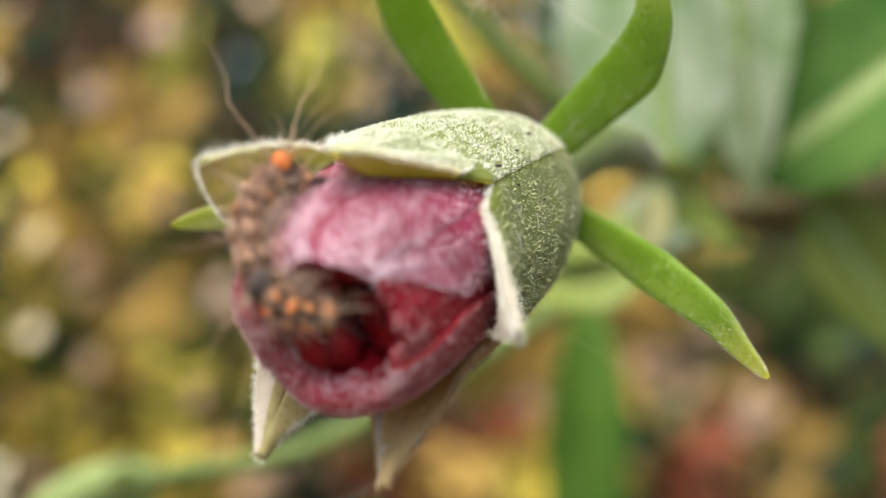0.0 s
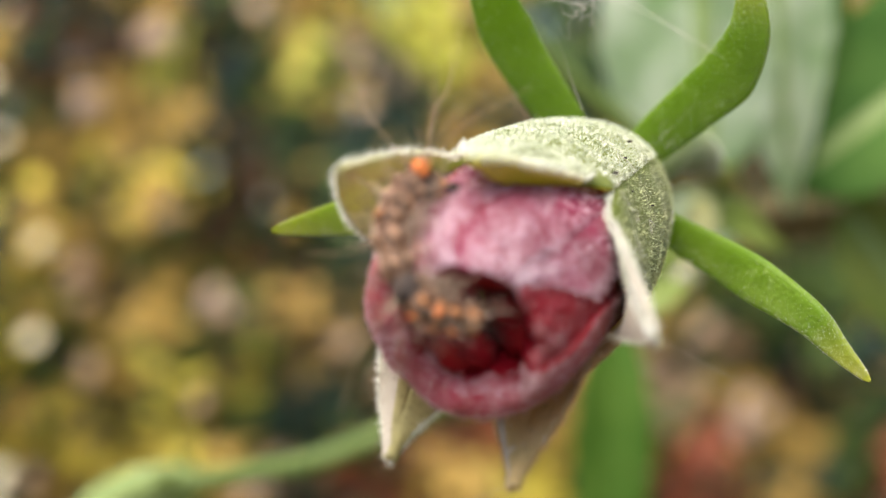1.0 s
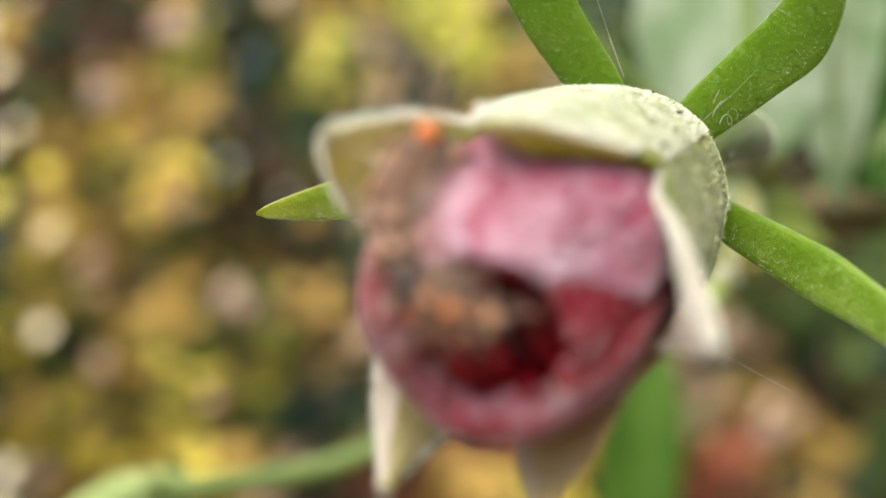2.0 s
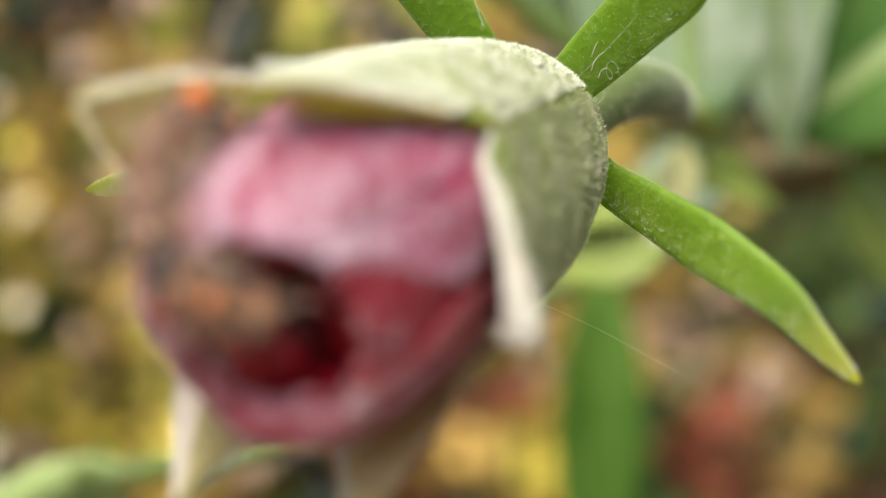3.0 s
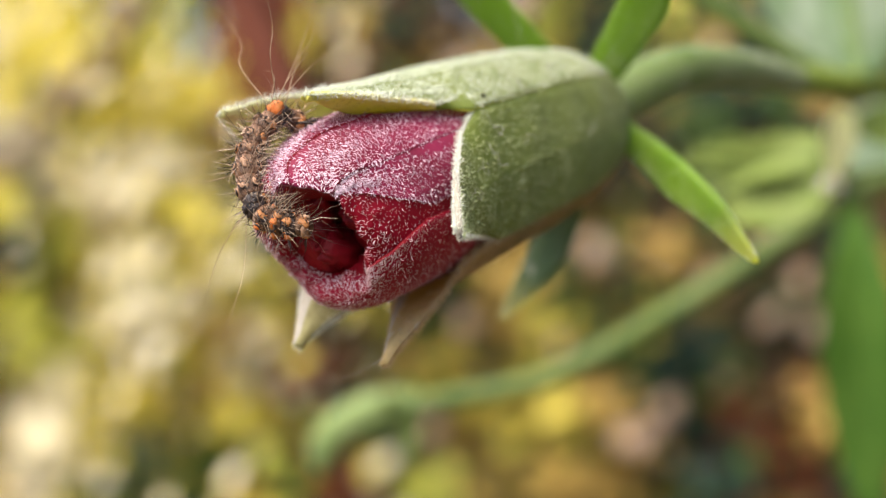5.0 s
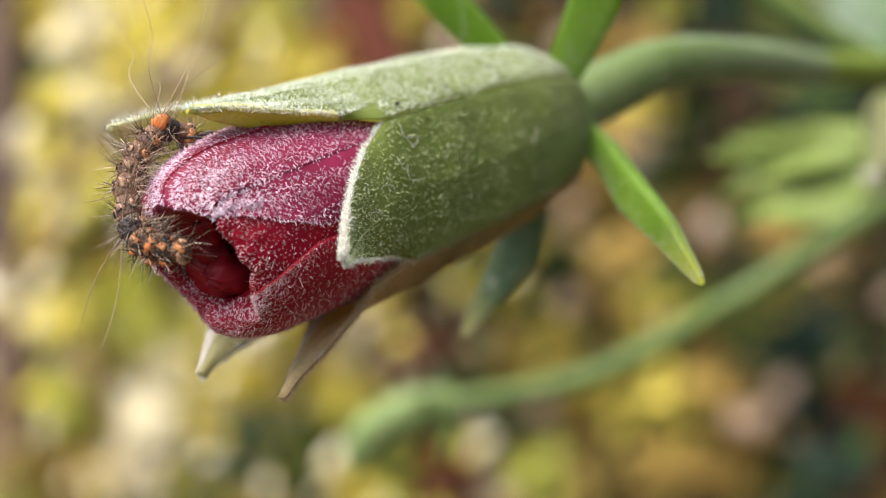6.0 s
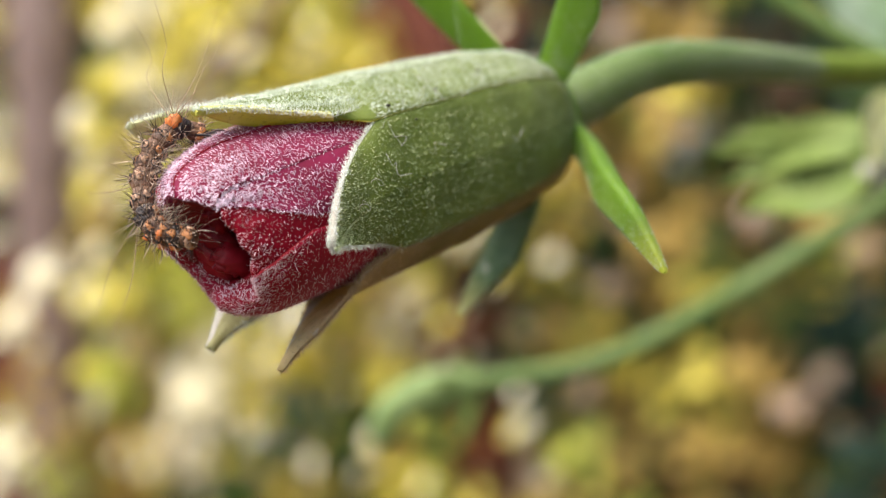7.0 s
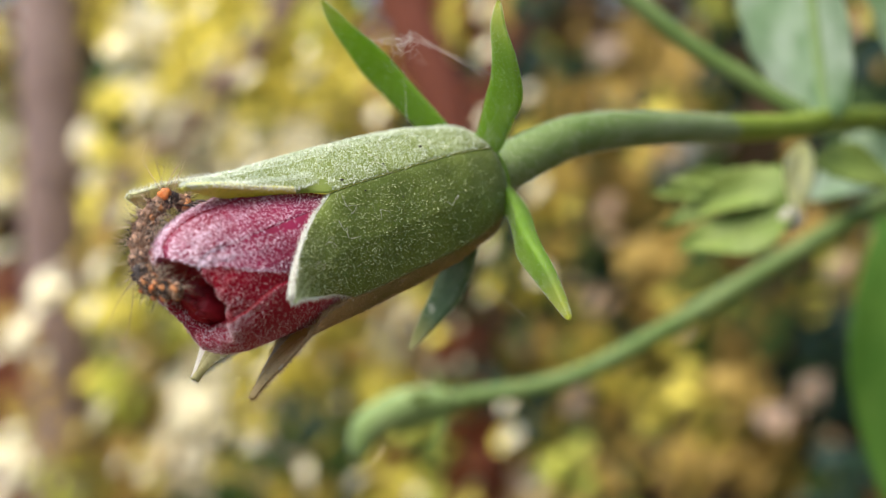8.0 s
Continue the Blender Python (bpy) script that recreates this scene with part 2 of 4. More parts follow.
def blob(name, size, mats, n=14, rough=0.06, seed=1):
    """An uneven ellipsoid with poles on z."""
    a = np.linspace(0, 2 * np.pi, n, endpoint=False)
    h = np.linspace(0, np.pi, n // 2 + 2)[1:-1]
    rng = np.random.RandomState(seed)
    p = np.stack([np.sin(h)[:, None] * np.cos(a), np.sin(h)[:, None] * np.sin(a), np.repeat(np.cos(h)[:, None], n, 1)], -1)
    p = p * (1 + rng.uniform(-rough, rough, p.shape[:2]))[..., None]
    m = len(h)
    verts = np.concatenate([p.reshape(-1, 3), [(0, 0, 1), (0, 0, -1)]]) * np.asarray(size)
    i = np.arange(m * n).reshape(m, n)
    j = np.roll(i, -1, 1)
    faces = np.stack([i[:-1], i[1:], j[1:], j[:-1]], -1).reshape(-1, 4).tolist()
    faces += [(m * n, i[0, k], j[0, k]) for k in range(n)] + [(m * n + 1, j[-1, k], i[-1, k]) for k in range(n)]
    return mesh_of(name, verts, faces, mats)


# ---- the flower bud: its own space has z along the axis to the tip, x up ----
BUD_BASE = Vector((0.01481, 0.14438, 1.01760))
AXIS = Vector((-0.29109, -0.93171, -0.21720)).normalized()
BUD_UP = (Vector((0, 0, 1)) - AXIS * AXIS.z).normalized()
BUD_SIDE = AXIS.cross(BUD_UP)
BUD = Matrix.Translation(BUD_BASE) @ Matrix((BUD_UP, BUD_SIDE, AXIS)).transposed().to_4x4()


def polar(s, phi, rho):
    """Bud space in metres from millimetres along the axis, degrees round it from the top and millimetres off it."""
    s, phi, rho = np.broadcast_arrays(np.asarray(s, float), np.radians(phi), np.asarray(rho, float))
    return np.stack([rho * np.cos(phi), rho * np.sin(phi), s], -1) * MM


CUP_S = (-0.6, -0.3, 0.3, 1.5, 4.0, 8.0, 13.0, 19.0, 25.0, 32.0, 40.0, 50.0)
CUP_R = (2.2, 4.4, 6.2, 7.2, 7.75, 8.45, 8.95, 9.2, 9.45, 9.5, 8.9, 8.0)


def cup(s):
    r = np.interp(s, CUP_S, CUP_R)
    return 0.5 * r + 0.25 * (np.interp(s - 0.8, CUP_S, CUP_R) + np.interp(s + 0.8, CUP_S, CUP_R))


# name, middle, notch, tip (along, round, off), how far the two edges roll outwards, taper of each, flare
SEPALS = (
    ("top", -16.0, 30.0, (43.2, -7.0, 10.1), (-1.5, 0.0), (0.85, 0.85), 1.35),
    ("near", -88.0, 29.5, (41.7, -98.5, 13.1), (0.2, 0.0), (1.25, 0.72), 2.2),
    ("under", -160.0, 30.0, (41.3, -167.0, 13.2), (0.3, 0.5), (1.4, 1.4), 2.1),
    ("below", 128.0, 29.0, (41.6, 153.0, 12.8), (0.5, 0.3), (1.2, 1.2), 2.0),
    ("far", 56.0, 29.5, (43.2, 41.0, 12.3), (0.3, 0.3), (0.9, 0.9), 1.35),
)


def sepal_grid(middle, notch, tip, roll, taper, bend, u, v):
    s = -0.6 + (tip[0] + 0.6) * v
    t = np.clip((s - notch) / (tip[0] - notch), 0, 1)
    half = 36.0 * np.maximum((1 - t) ** np.where(u < 0, *taper), 0.02)
    drift = (tip[1] - middle + 180) % 360 - 180
    if roll[0] < 0:
        # the near margin turns in under the ridge
        turned = np.clip((-u - 0.7) / 0.3, 0, 1)
        inner = np.where(u < -0.7, -1 - 0.1 * turned, np.where(u < 0, u / 0.7, u))
        w = np.clip(t * 4, 0, 1)
        u_round = (1 - w) * u + w * inner
    else:
        turned, u_round = 0 * u, u
    tuck = turned * np.sin(np.pi * t ** 1.55) ** 0.8
    phi = middle + drift * t ** 0.9 + half * u_round + 9.0 * tuck
    keel = (0.34 * (0.5 - 0.5 * np.cos(np.pi * np.clip((np.abs(u) - 0.5) / 0.5, 0, 1))) - 0.08) * np.clip((s - 3) / 8, 0, 1) * np.clip((notch + 3 - s) / 4, 0, 1) - 0.1 * np.cos(u * np.pi / 2) * np.clip(s / 12, 0, 1)
    mid_rib = 0.12 * np.exp(-(u / 0.06) ** 2) * np.clip(s / 15, 0, 1)
    waves = 0.09 * np.sin(s * 0.9 + middle) * np.sin(u * 3 + middle) * (1 - u ** 4)
    flare = (tip[2] - cup(tip[0])) * t ** bend
    hug = 0.55 * np.exp(-((t - 0.2) / 0.16) ** 2) * np.abs(u) ** 4 * (roll[0] > 0)
    rolled = np.where(u < 0, max(roll[0], 0.0), roll[1]) * np.clip((t - 0.02) * 1.5, 0, 1) ** 1.8 * np.clip((np.abs(u) - 0.4) / 0.6, 0, 1) ** 1.5 * np.clip((1.02 - t) * 2.5, 0, 1)
    return polar(s - 1.2 * tuck, phi, cup(s) + keel + mid_rib + waves + flare + rolled - hug - 2.2 * tuck)


def make_bud():
    bud = thing("flower_bud", BUD, "hairy green flower bud opening to dark rose petals", "flower bud")
    rng = np.random
    ring = np.linspace(0, 360, 40)
    lines = np.linspace(-1.4, 0.2, 5)
    base = polar(lines[:, None], ring[None, :], np.array([2.6, 4.4, 5.6, 6.2, 6.0])[:, None])
    part("receptacle", shell("receptacle", base, 0.0006, [BRACT, BRACT], flip=True), bud)
    for name, middle, notch, tip, roll, taper, bend in SEPALS:
        u, v = np.meshgrid(np.linspace(-1, 1, 33), np.linspace(0, 1, 84) ** 0.85, indexing="ij")
        p = sepal_grid(middle, notch, tip, roll, taper, bend, u, v)
        skin = SEPAL_LOW if name in ("under", "below") else SEPAL
        lining = LINING if name == "top" else PALE_LINING if name == "far" else (FELT if name == "near" else OLIVE_LINING if name == "below" else TAN)
        words = {"top": "grey-green sepal with a yellow-green lining", "far": "grey-green pointed sepal with a pale yellowish lining", "near": "green felted sepal with a white rolled margin"}
        me = shell("sepal", p, 0.00022 + 0.00024 * np.clip((v - 0.72) / 0.2, 0, 1), [skin, lining, FELT])
        slots = np.zeros(len(me.polygons), dtype=np.int32)
        me.polygons.foreach_get("material_index", slots)
        rim = 2 * 32 * 83 + 33
        slots[rim:rim + 58] = 0
        if name == "top":
            slots[:32 * 83].reshape(32, 83)[:6, 61:] = 1
        elif name in ("under", "below"):
            slots[32 * 83:32 * 83 + (9 if name == "below" else 4) * 83] = 2
        elif name == "near":
            slots[32 * 83:2 * 32 * 83].reshape(32, 83)[:, :60] = 0
        me.polygons.foreach_set("material_index", slots)
        if skin is SEPAL_LOW:
            me.attributes.new("ripe", "FLOAT", "POINT").data.foreach_set("value", np.tile(np.clip((v * tip[0] - 24) / 10, 0, 1).reshape(-1), 2))
        sepal = part("sepal", me, bud, words.get(name, "browned sepal with a curled white-felted tip"))
        count = {"top": 26000, "near": 13000}.get(name, 12000)
        ru, rv = rng.uniform(-1, 1, count), rng.uniform(0.02, 1, count) ** 0.8
        args = (middle, notch, tip, roll, taper, bend)
        if name == "near":
            sparse = rng.uniform(0, 1, count) < 0.3 + 0.7 * rv
            ru, rv = ru[sparse], rv[sparse]
            count = len(ru)
        if name == "top":
            ru = np.where((rv > 0.68) & (ru < -0.7), ru * 0.5, ru)
        q = sepal_grid(*args, ru, rv)
        du, dv = sepal_grid(*args, ru + 0.01, rv) - q, sepal_grid(*args, ru, np.minimum(rv + 0.005, 1.005)) - q
        out = unit(np.cross(du, dv))
        way = unit(out * rng.uniform(0.35, 1.1, (count, 1)) + unit(dv) * rng.normal(0.2, 0.6, (count, 1)) + unit(du) * rng.normal(0, 0.6, (count, 1)))
        part("fuzz", hairs("fuzz", q - out * 0.00003, way, rng.uniform(0.00018, 0.0004, count) if name == "top" else rng.uniform(0.00014, 0.00036, count), 0.00004, {"top": SKYLIT_DOWN, "far": HAIR, "near": GREEN_HAIR}.get(name, FAWN_HAIR), 0.9, out), sepal, kind="stuff")
        count = {"under": 3200, "below": 3200, "top": 900}.get(name, 1800)
        ru, rv = np.where(rng.uniform(-1, 1, count) < 0, -0.7 if name == "top" else -1.0, 1.0), (notch / tip[0]) + (1 - notch / tip[0]) * rng.uniform(0, 1, count)
        q = sepal_grid(*args, ru, rv)
        side = unit(sepal_grid(*args, ru * 1.02, rv) - q + 1e-12)
        lift = unit(q * np.array([1, 1, 0]))
        way = unit(lift + rng.normal(0, 0.4, (count, 3)) if name == "top" else side * 0.8 + lift * rng.uniform(-0.6, 0.9, (count, 1)) + rng.normal(0, 0.35, (count, 3)))
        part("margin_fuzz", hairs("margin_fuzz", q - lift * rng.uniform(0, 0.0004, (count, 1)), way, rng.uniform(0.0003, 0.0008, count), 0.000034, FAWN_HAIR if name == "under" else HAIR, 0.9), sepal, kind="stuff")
        if name == "near":
            count = 5200
            ru, rv = rng.uniform(0.25, 1.0, count), (notch / tip[0]) + (1 - notch / tip[0]) * rng.uniform(-0.15, 1, count)
            q = sepal_grid(*args, ru, rv)
            du, dv = sepal_grid(*args, ru + 0.01, rv) - q, sepal_grid(*args, ru, rv + 0.005) - q
            inward = -unit(np.cross(du, dv))
            way = unit(inward * rng.uniform(0.3, 1.0, (count, 1)) + rng.normal(0, 0.5, (count, 3)))
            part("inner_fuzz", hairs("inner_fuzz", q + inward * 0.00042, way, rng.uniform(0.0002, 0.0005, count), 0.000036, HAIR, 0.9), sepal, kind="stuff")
    make_petals(bud)
    make_bracts(bud)
    for s, phi, off, size in ((27.4, -47, 0.45, 0.22), (13.3, -38, 0.2, 0.2), (25.2, -58, 0.1, 0.13), (20.5, -44, 0.3, 0.14), (20.5, -70, 0.1, 0.1), (9.0, -20, 0.1, 0.1)):
        at = polar(s, phi, cup(s) + off)
        part("speck", blob("speck", np.array((0.6, 1.3, 0.7)) * size * MM, [BRISTLE], 8, 0.2), bud, "black speck of frass", m=Matrix.Translation(at))
    # curled hairs caught where the bracts leave the stalk
    turn = np.linspace(0, 1, 14)
    for s, phi, off, wide, loops in ((2.0, -50, 8.9, 1.5, 1.2), (3.0, -54, 9.0, 0.9, 1.8), (1.5, -46, 9.6, 1.9, 0.7), (33.0, -84, 9.7, 0.8, 1.5), (35.5, -92, 10.4, 0.7, 2.0), (5.5, 172, 15.0, 1.0, 1.4)):
        pts = polar(s, phi, off) + MM * wide * np.stack([0.6 * np.sin(loops * 6.3 * turn) + turn, -turn + 0.3 * np.cos(loops * 6.3 * turn), 0.5 * np.cos(loops * 5 * turn)], -1)
        part("curled_hair", strand("curled_hair", pts, 0.000015, SILK, 40), bud, "curled white hair")
    for n in range(7):
        s, phi = rng.uniform(8, 30), rng.uniform(-105, -20)
        walk_s, walk_p = np.cumsum(rng.normal(0.25, 0.5, 8)), np.cumsum(rng.normal(0, 3.0, 8))
        pts = polar(s + walk_s, phi + walk_p, cup(s + walk_s) + 0.3)
        part("loose_hair", strand("loose_hair", pts, 0.00002, SILK, 20), bud, "loose white hair")
    return bud


# ---- petals ----
def petal_loft(theta, v, off):
    """v 0 to 0.6: the barrel; to 1: over the shoulder to the mouth's rim; to 1.25: down inside."""
    a = np.radians(theta)
    ring = np.stack([np.cos(a), np.sin(a)], -1)

    def at(s, rho):
        return np.concatenate([ring * np.asarray(rho)[..., None], np.broadcast_to(np.asarray(s, float)[..., None], (*a.shape, 1))], -1)

    v0 = np.clip(v / 0.6, 0, 1)
    top = 0.75 * np.clip(np.cos(a - 0.15), 0, 1) ** 0.7
    barrel = at(22 + 18 * v0, 8.55 - 0.35 * v0 - top * np.clip(v0 * 2 - 0.9, 0, 1) - 0.5 * v0 * np.clip(np.cos(a - 1.5), 0, 1) + 0.35 * np.exp(-((theta + 62) / 20) ** 2) * np.clip((0.95 - v0) * 4, 0, 1) + off)
    f = np.clip((v - 0.6) / 0.4, 0, 1)[..., None]
    away = np.clip(np.cos(a - 1.5), 0, 1)
    pinch = np.exp(-((np.mod(theta - 135 + 180, 360) - 180) / 38) ** 2)
    cleft = np.exp(-np.abs((np.mod(theta + 147 + 180, 360) - 180) / 13) ** 1.3)
    lowlip = np.exp(-((np.mod(theta - 165 + 180, 360) - 180) / 62) ** 4)
    bay = np.exp(-((np.mod(theta + 95 + 180, 360) - 180) / 22) ** 2)
    low, knee = at(np.full(a.shape, 40.0), 8.2 - top - 0.5 * away + off), at(46.0 + 0.5 * np.cos(a - 0.5) - 2.2 * pinch, 7.2 - 0.8 * top - 1.6 * away - 0.3 * pinch + off * 1.3)
    rim = np.concatenate([ring * (4.1 + 0.5 * off + 0.7 * cleft - 0.35 * bay + 0.15 * lowlip + 0.3 * np.sin(3 * a) + 0.16 * np.sin(7 * a + 1) + 0.1 * np.sin(13 * a) + 0.75 * np.exp(-((np.mod(a + 0.45 + np.pi, 2 * np.pi) - np.pi) / 0.55) ** 2))[..., None] + np.array([-0.9, -1.3]), (45.4 + 1.7 * np.cos(a - 0.52) + 0.22 * np.sin(5 * a + 2) + 0.12 * np.sin(11 * a) + off - 1.3 * pinch - 2.5 * cleft)[..., None]], -1)
    over = (1 - f) ** 2 * low + 2 * f * (1 - f) * knee + f ** 2 * rim
    g = np.clip((v - 1) / 0.25, 0, 1)[..., None]
    inside = rim * (1 - g) + g * (rim * np.array([0.5, 0.5, 1]) + np.array([-0.45, -0.65, -4.5]))
    p = np.where((v < 0.6)[..., None], barrel, np.where((v < 1)[..., None], over, inside))
    return p * MM


def second_edge(v):
    return -90 + 44 * np.clip((v - 0.55) / 0.45, 0, 1) ** 1.2


def first_edge(v):
    return -20 + 18 * np.clip((v - 0.58) / 0.3, 0, 1)


# from edge to edge round the axis at each v, lift of the two edges, dip of the middle
PETALS = (
    ("upper", lambda v: -57 + 14 * np.clip((v - 0.68) / 0.32, 0, 1), lambda v: first_edge(v) + 7, 0.02, -0.04, 0.0, PETAL, 5600),
    ("crown", lambda v: first_edge(v), lambda v: 36 + 0 * v, 0.12, 0.0, 0.0, PETAL, 6800),
    ("middle", lambda v: second_edge(v), lambda v: -51 + 14 * np.clip((v - 0.68) / 0.32, 0, 1), 0.1, -0.05, 0.0, PETAL, 3900),
    ("crimson", lambda v: -140 + 0 * v, lambda v: second_edge(v) + 7, -0.05, -0.06, 0.08, CRIMSON, 2200),
    ("lower", lambda v: -236 + 0 * v, lambda v: -97 - 33 * np.clip((v - 0.58) / 0.4, 0, 1), -0.1, 0.24, -0.14, RED_PETAL, 6400),
    ("far", lambda v: 22 + 0 * v, lambda v: 134 + 0 * v, 0.05, 0.1, -0.1, RED_PETAL, 5600),
)


def make_petals(bud):
    rng = np.random
    for name, start, stop, lift_a, lift_b, dip, mat, count in PETALS:
        def place(w, v):
            theta = start(v) * (1 - w) + stop(v) * w
            off = lift_a * (1 - w) ** 3 + lift_b * w ** 3 - dip * np.sin(np.pi * w) * np.clip(v / 0.5, 0, 1)
            off = off + 0.07 * np.sin(theta * 0.13 + 2) * np.sin(v * 5 + theta * 0.04)
            off = off + np.clip((v - 0.55) * 3, 0, 1) * ((0.05 if name in ("crown", "upper") else 0.1) * np.sin(theta * 0.31 + v * 9) * np.sin(v * 23 + theta * 0.11) + 0.06 * np.sin(theta * 0.83 + 1) * np.sin(v * 41 + theta * 0.3))
            crest = -33 - 12 * np.clip((v - 0.54) / 0.4, 0, 1)
            if name == "upper":
                off = off + 0.26 * np.clip(1 - np.abs(theta - crest) / 20, 0, 1) * np.clip((v - 0.45) * 4, 0, 1)
            return petal_loft(theta, v, off)
        w, v = np.meshgrid(np.linspace(0, 1, 41), np.linspace(0, 1.25, 70), indexing="ij")
        words = "deep crimson petal with sparse white hairs" if name == "crimson" else "dull rose petal thickly covered with white hairs"
        me = shell("petal", place(w, v), 0.0003, [mat, INNER])
        slots = np.zeros(len(me.polygons), dtype=np.int32)
        me.polygons.foreach_get("material_index", slots)
        slots[:40 * 69].reshape(40, 69)[:, 57:] = 1
        me.polygons.foreach_set("material_index", slots)
        petal = part("petal", me, bud, words)
        k = np.arange(count)
        rw, rv = (0.5 + k * 0.7548777) % 1, 0.25 + 0.82 * ((0.5 + k * 0.5698403) % 1)
        rw, rv = np.clip(rw + rng.normal(0, 0.004, count), 0, 1), rv + rng.normal(0, 0.004, count)
        if name == "lower":
            rw = 1 - (1 - rw) ** 1.35
        bare = rng.uniform(0, 1, count)
        if name == "middle":
            keep = bare < np.clip((0.99 - 0.3 * np.clip((0.8 - rv) / 0.4, 0, 1) - rw) / 0.08, 0.1, 1)
        elif name == "upper":
            keep = bare < np.clip((0.8 - 0.04 * np.clip((rv - 0.6) / 0.3, 0, 1) - rw) / 0.08, 0.12, 1)
        elif name == "crown":
            keep = bare < 1
        else:
            keep = bare < np.clip(1.15 - (rv - 0.74) * 3.2, 0.22 if name == "crimson" else 0.75, 1)
        keep &= rng.uniform(0, 1, count) < 0.84 + 0.22 * np.sin(rw * 7 + 2) * np.sin(rv * 13 + rw * 5)
        if name in ("upper", "crown", "middle"):
            keep &= rng.uniform(0, 1, count) < np.clip(1.2 - (rv - 0.7) * 2.0, 0.6, 1)
        keep &= rv < (1.05 if name in ("lower", "far") else 0.985)
        rw, rv = rw[keep], rv[keep]
        n = len(rw)
        q = place(rw, rv)
        du, dv = place(rw + 0.004, rv) - q, place(rw, rv + 0.004) - q
        out = unit(np.cross(du, dv))
        swirl = np.sin(rw * 11 + rv * 7)[:, None] * 0.5
        way = unit(out * rng.uniform(0.15, 0.5, (n, 1)) + unit(dv) * rng.normal(0.55, 0.45, (n, 1)) + unit(du) * (swirl + rng.normal(0, 0.5, (n, 1))))
        part("fuzz", hairs("petal_fuzz", q - out * 0.00003, way, rng.uniform(*((0.0003, 0.00048) if mat is CRIMSON else (0.00032, 0.00056)), n), 0.000054, ROSE_HAIR if mat in (RED_PETAL, CRIMSON) else PINK_HAIR, 0.9, out), petal, kind="stuff")
    for n, (x, y, z, a) in enumerate(((-2.8, -0.8, 41.6, 20), (-0.6, -3.0, 40.4, 70), (0.8, 0.4, 41.6, 10), (-2.2, -3.0, 40.2, 45), (-3.0, 0.9, 42.4, 100), (-1.0, 1.0, 42.6, 150))):
        me = blob("inner_petal", np.array((1.75, 1.1, 2.4)) * MM, [INNER], 22, 0.2, n + 3)
        part("inner_petal", me, bud, "glossy dark red inner petal", m=pose(x * MM, y * MM, z * MM, 15 * n, 12, a))
    core = polar(np.linspace(20, 40.5, 8)[:, None], ring40()[None, :], np.array([7.5, 7.6, 7.6, 7.5, 7.2, 6.8, 5.5, 1.0])[:, None])
    part("flower_core", shell("flower_core", core, 0.0003, [INNER, INNER], flip=True), bud)


def ring40():
    return np.linspace(0, 360, 40)


# ---- bracts round the base ----
BRACTS = (
    # spine as (along, round, off), half width, words
    (((0.4, -42, 5.0), (1.0, -44, 8.2), (3.3, -46, 13.5), (5.0, -46.5, 17.5), (6.8, -43, 21.2), (7.3, -38, 23.8), (6.8, -34.5, 26.2)), 2.5, 0.75, 1.6),
    (((0.6, 16, 5.5), (2.0, 20, 8.5), (4.2, 24, 15.0), (6.6, 22.5, 19.7), (9.0, 20.5, 23.1), (10.4, 19.5, 26.0)), 2.45, 0.55, 1.2),
    (((0.6, -104, 5.5), (2.2, -108, 8.6), (6.0, -107, 12.5), (10.2, -106.5, 16.5), (13.5, -108.5, 21.5), (14.8, -111.5, 24.5), (16.4, -113.6, 27.6)), 1.95, 1.15, 1.5),
    (((0.5, 178, 5.5), (2.5, 174, 9.0), (4.5, 169, 13.0), (6.6, 164, 16.4), (7.6, 158, 21.0)), 2.2, 0.9, 0.0),
    (((0.5, 84, 5.5), (2.0, 85, 9.0), (6.0, 88, 14.0), (12.5, 90, 20.0), (18.1, 91, 24.8)), 2.7, 0.6, 1.0),
)


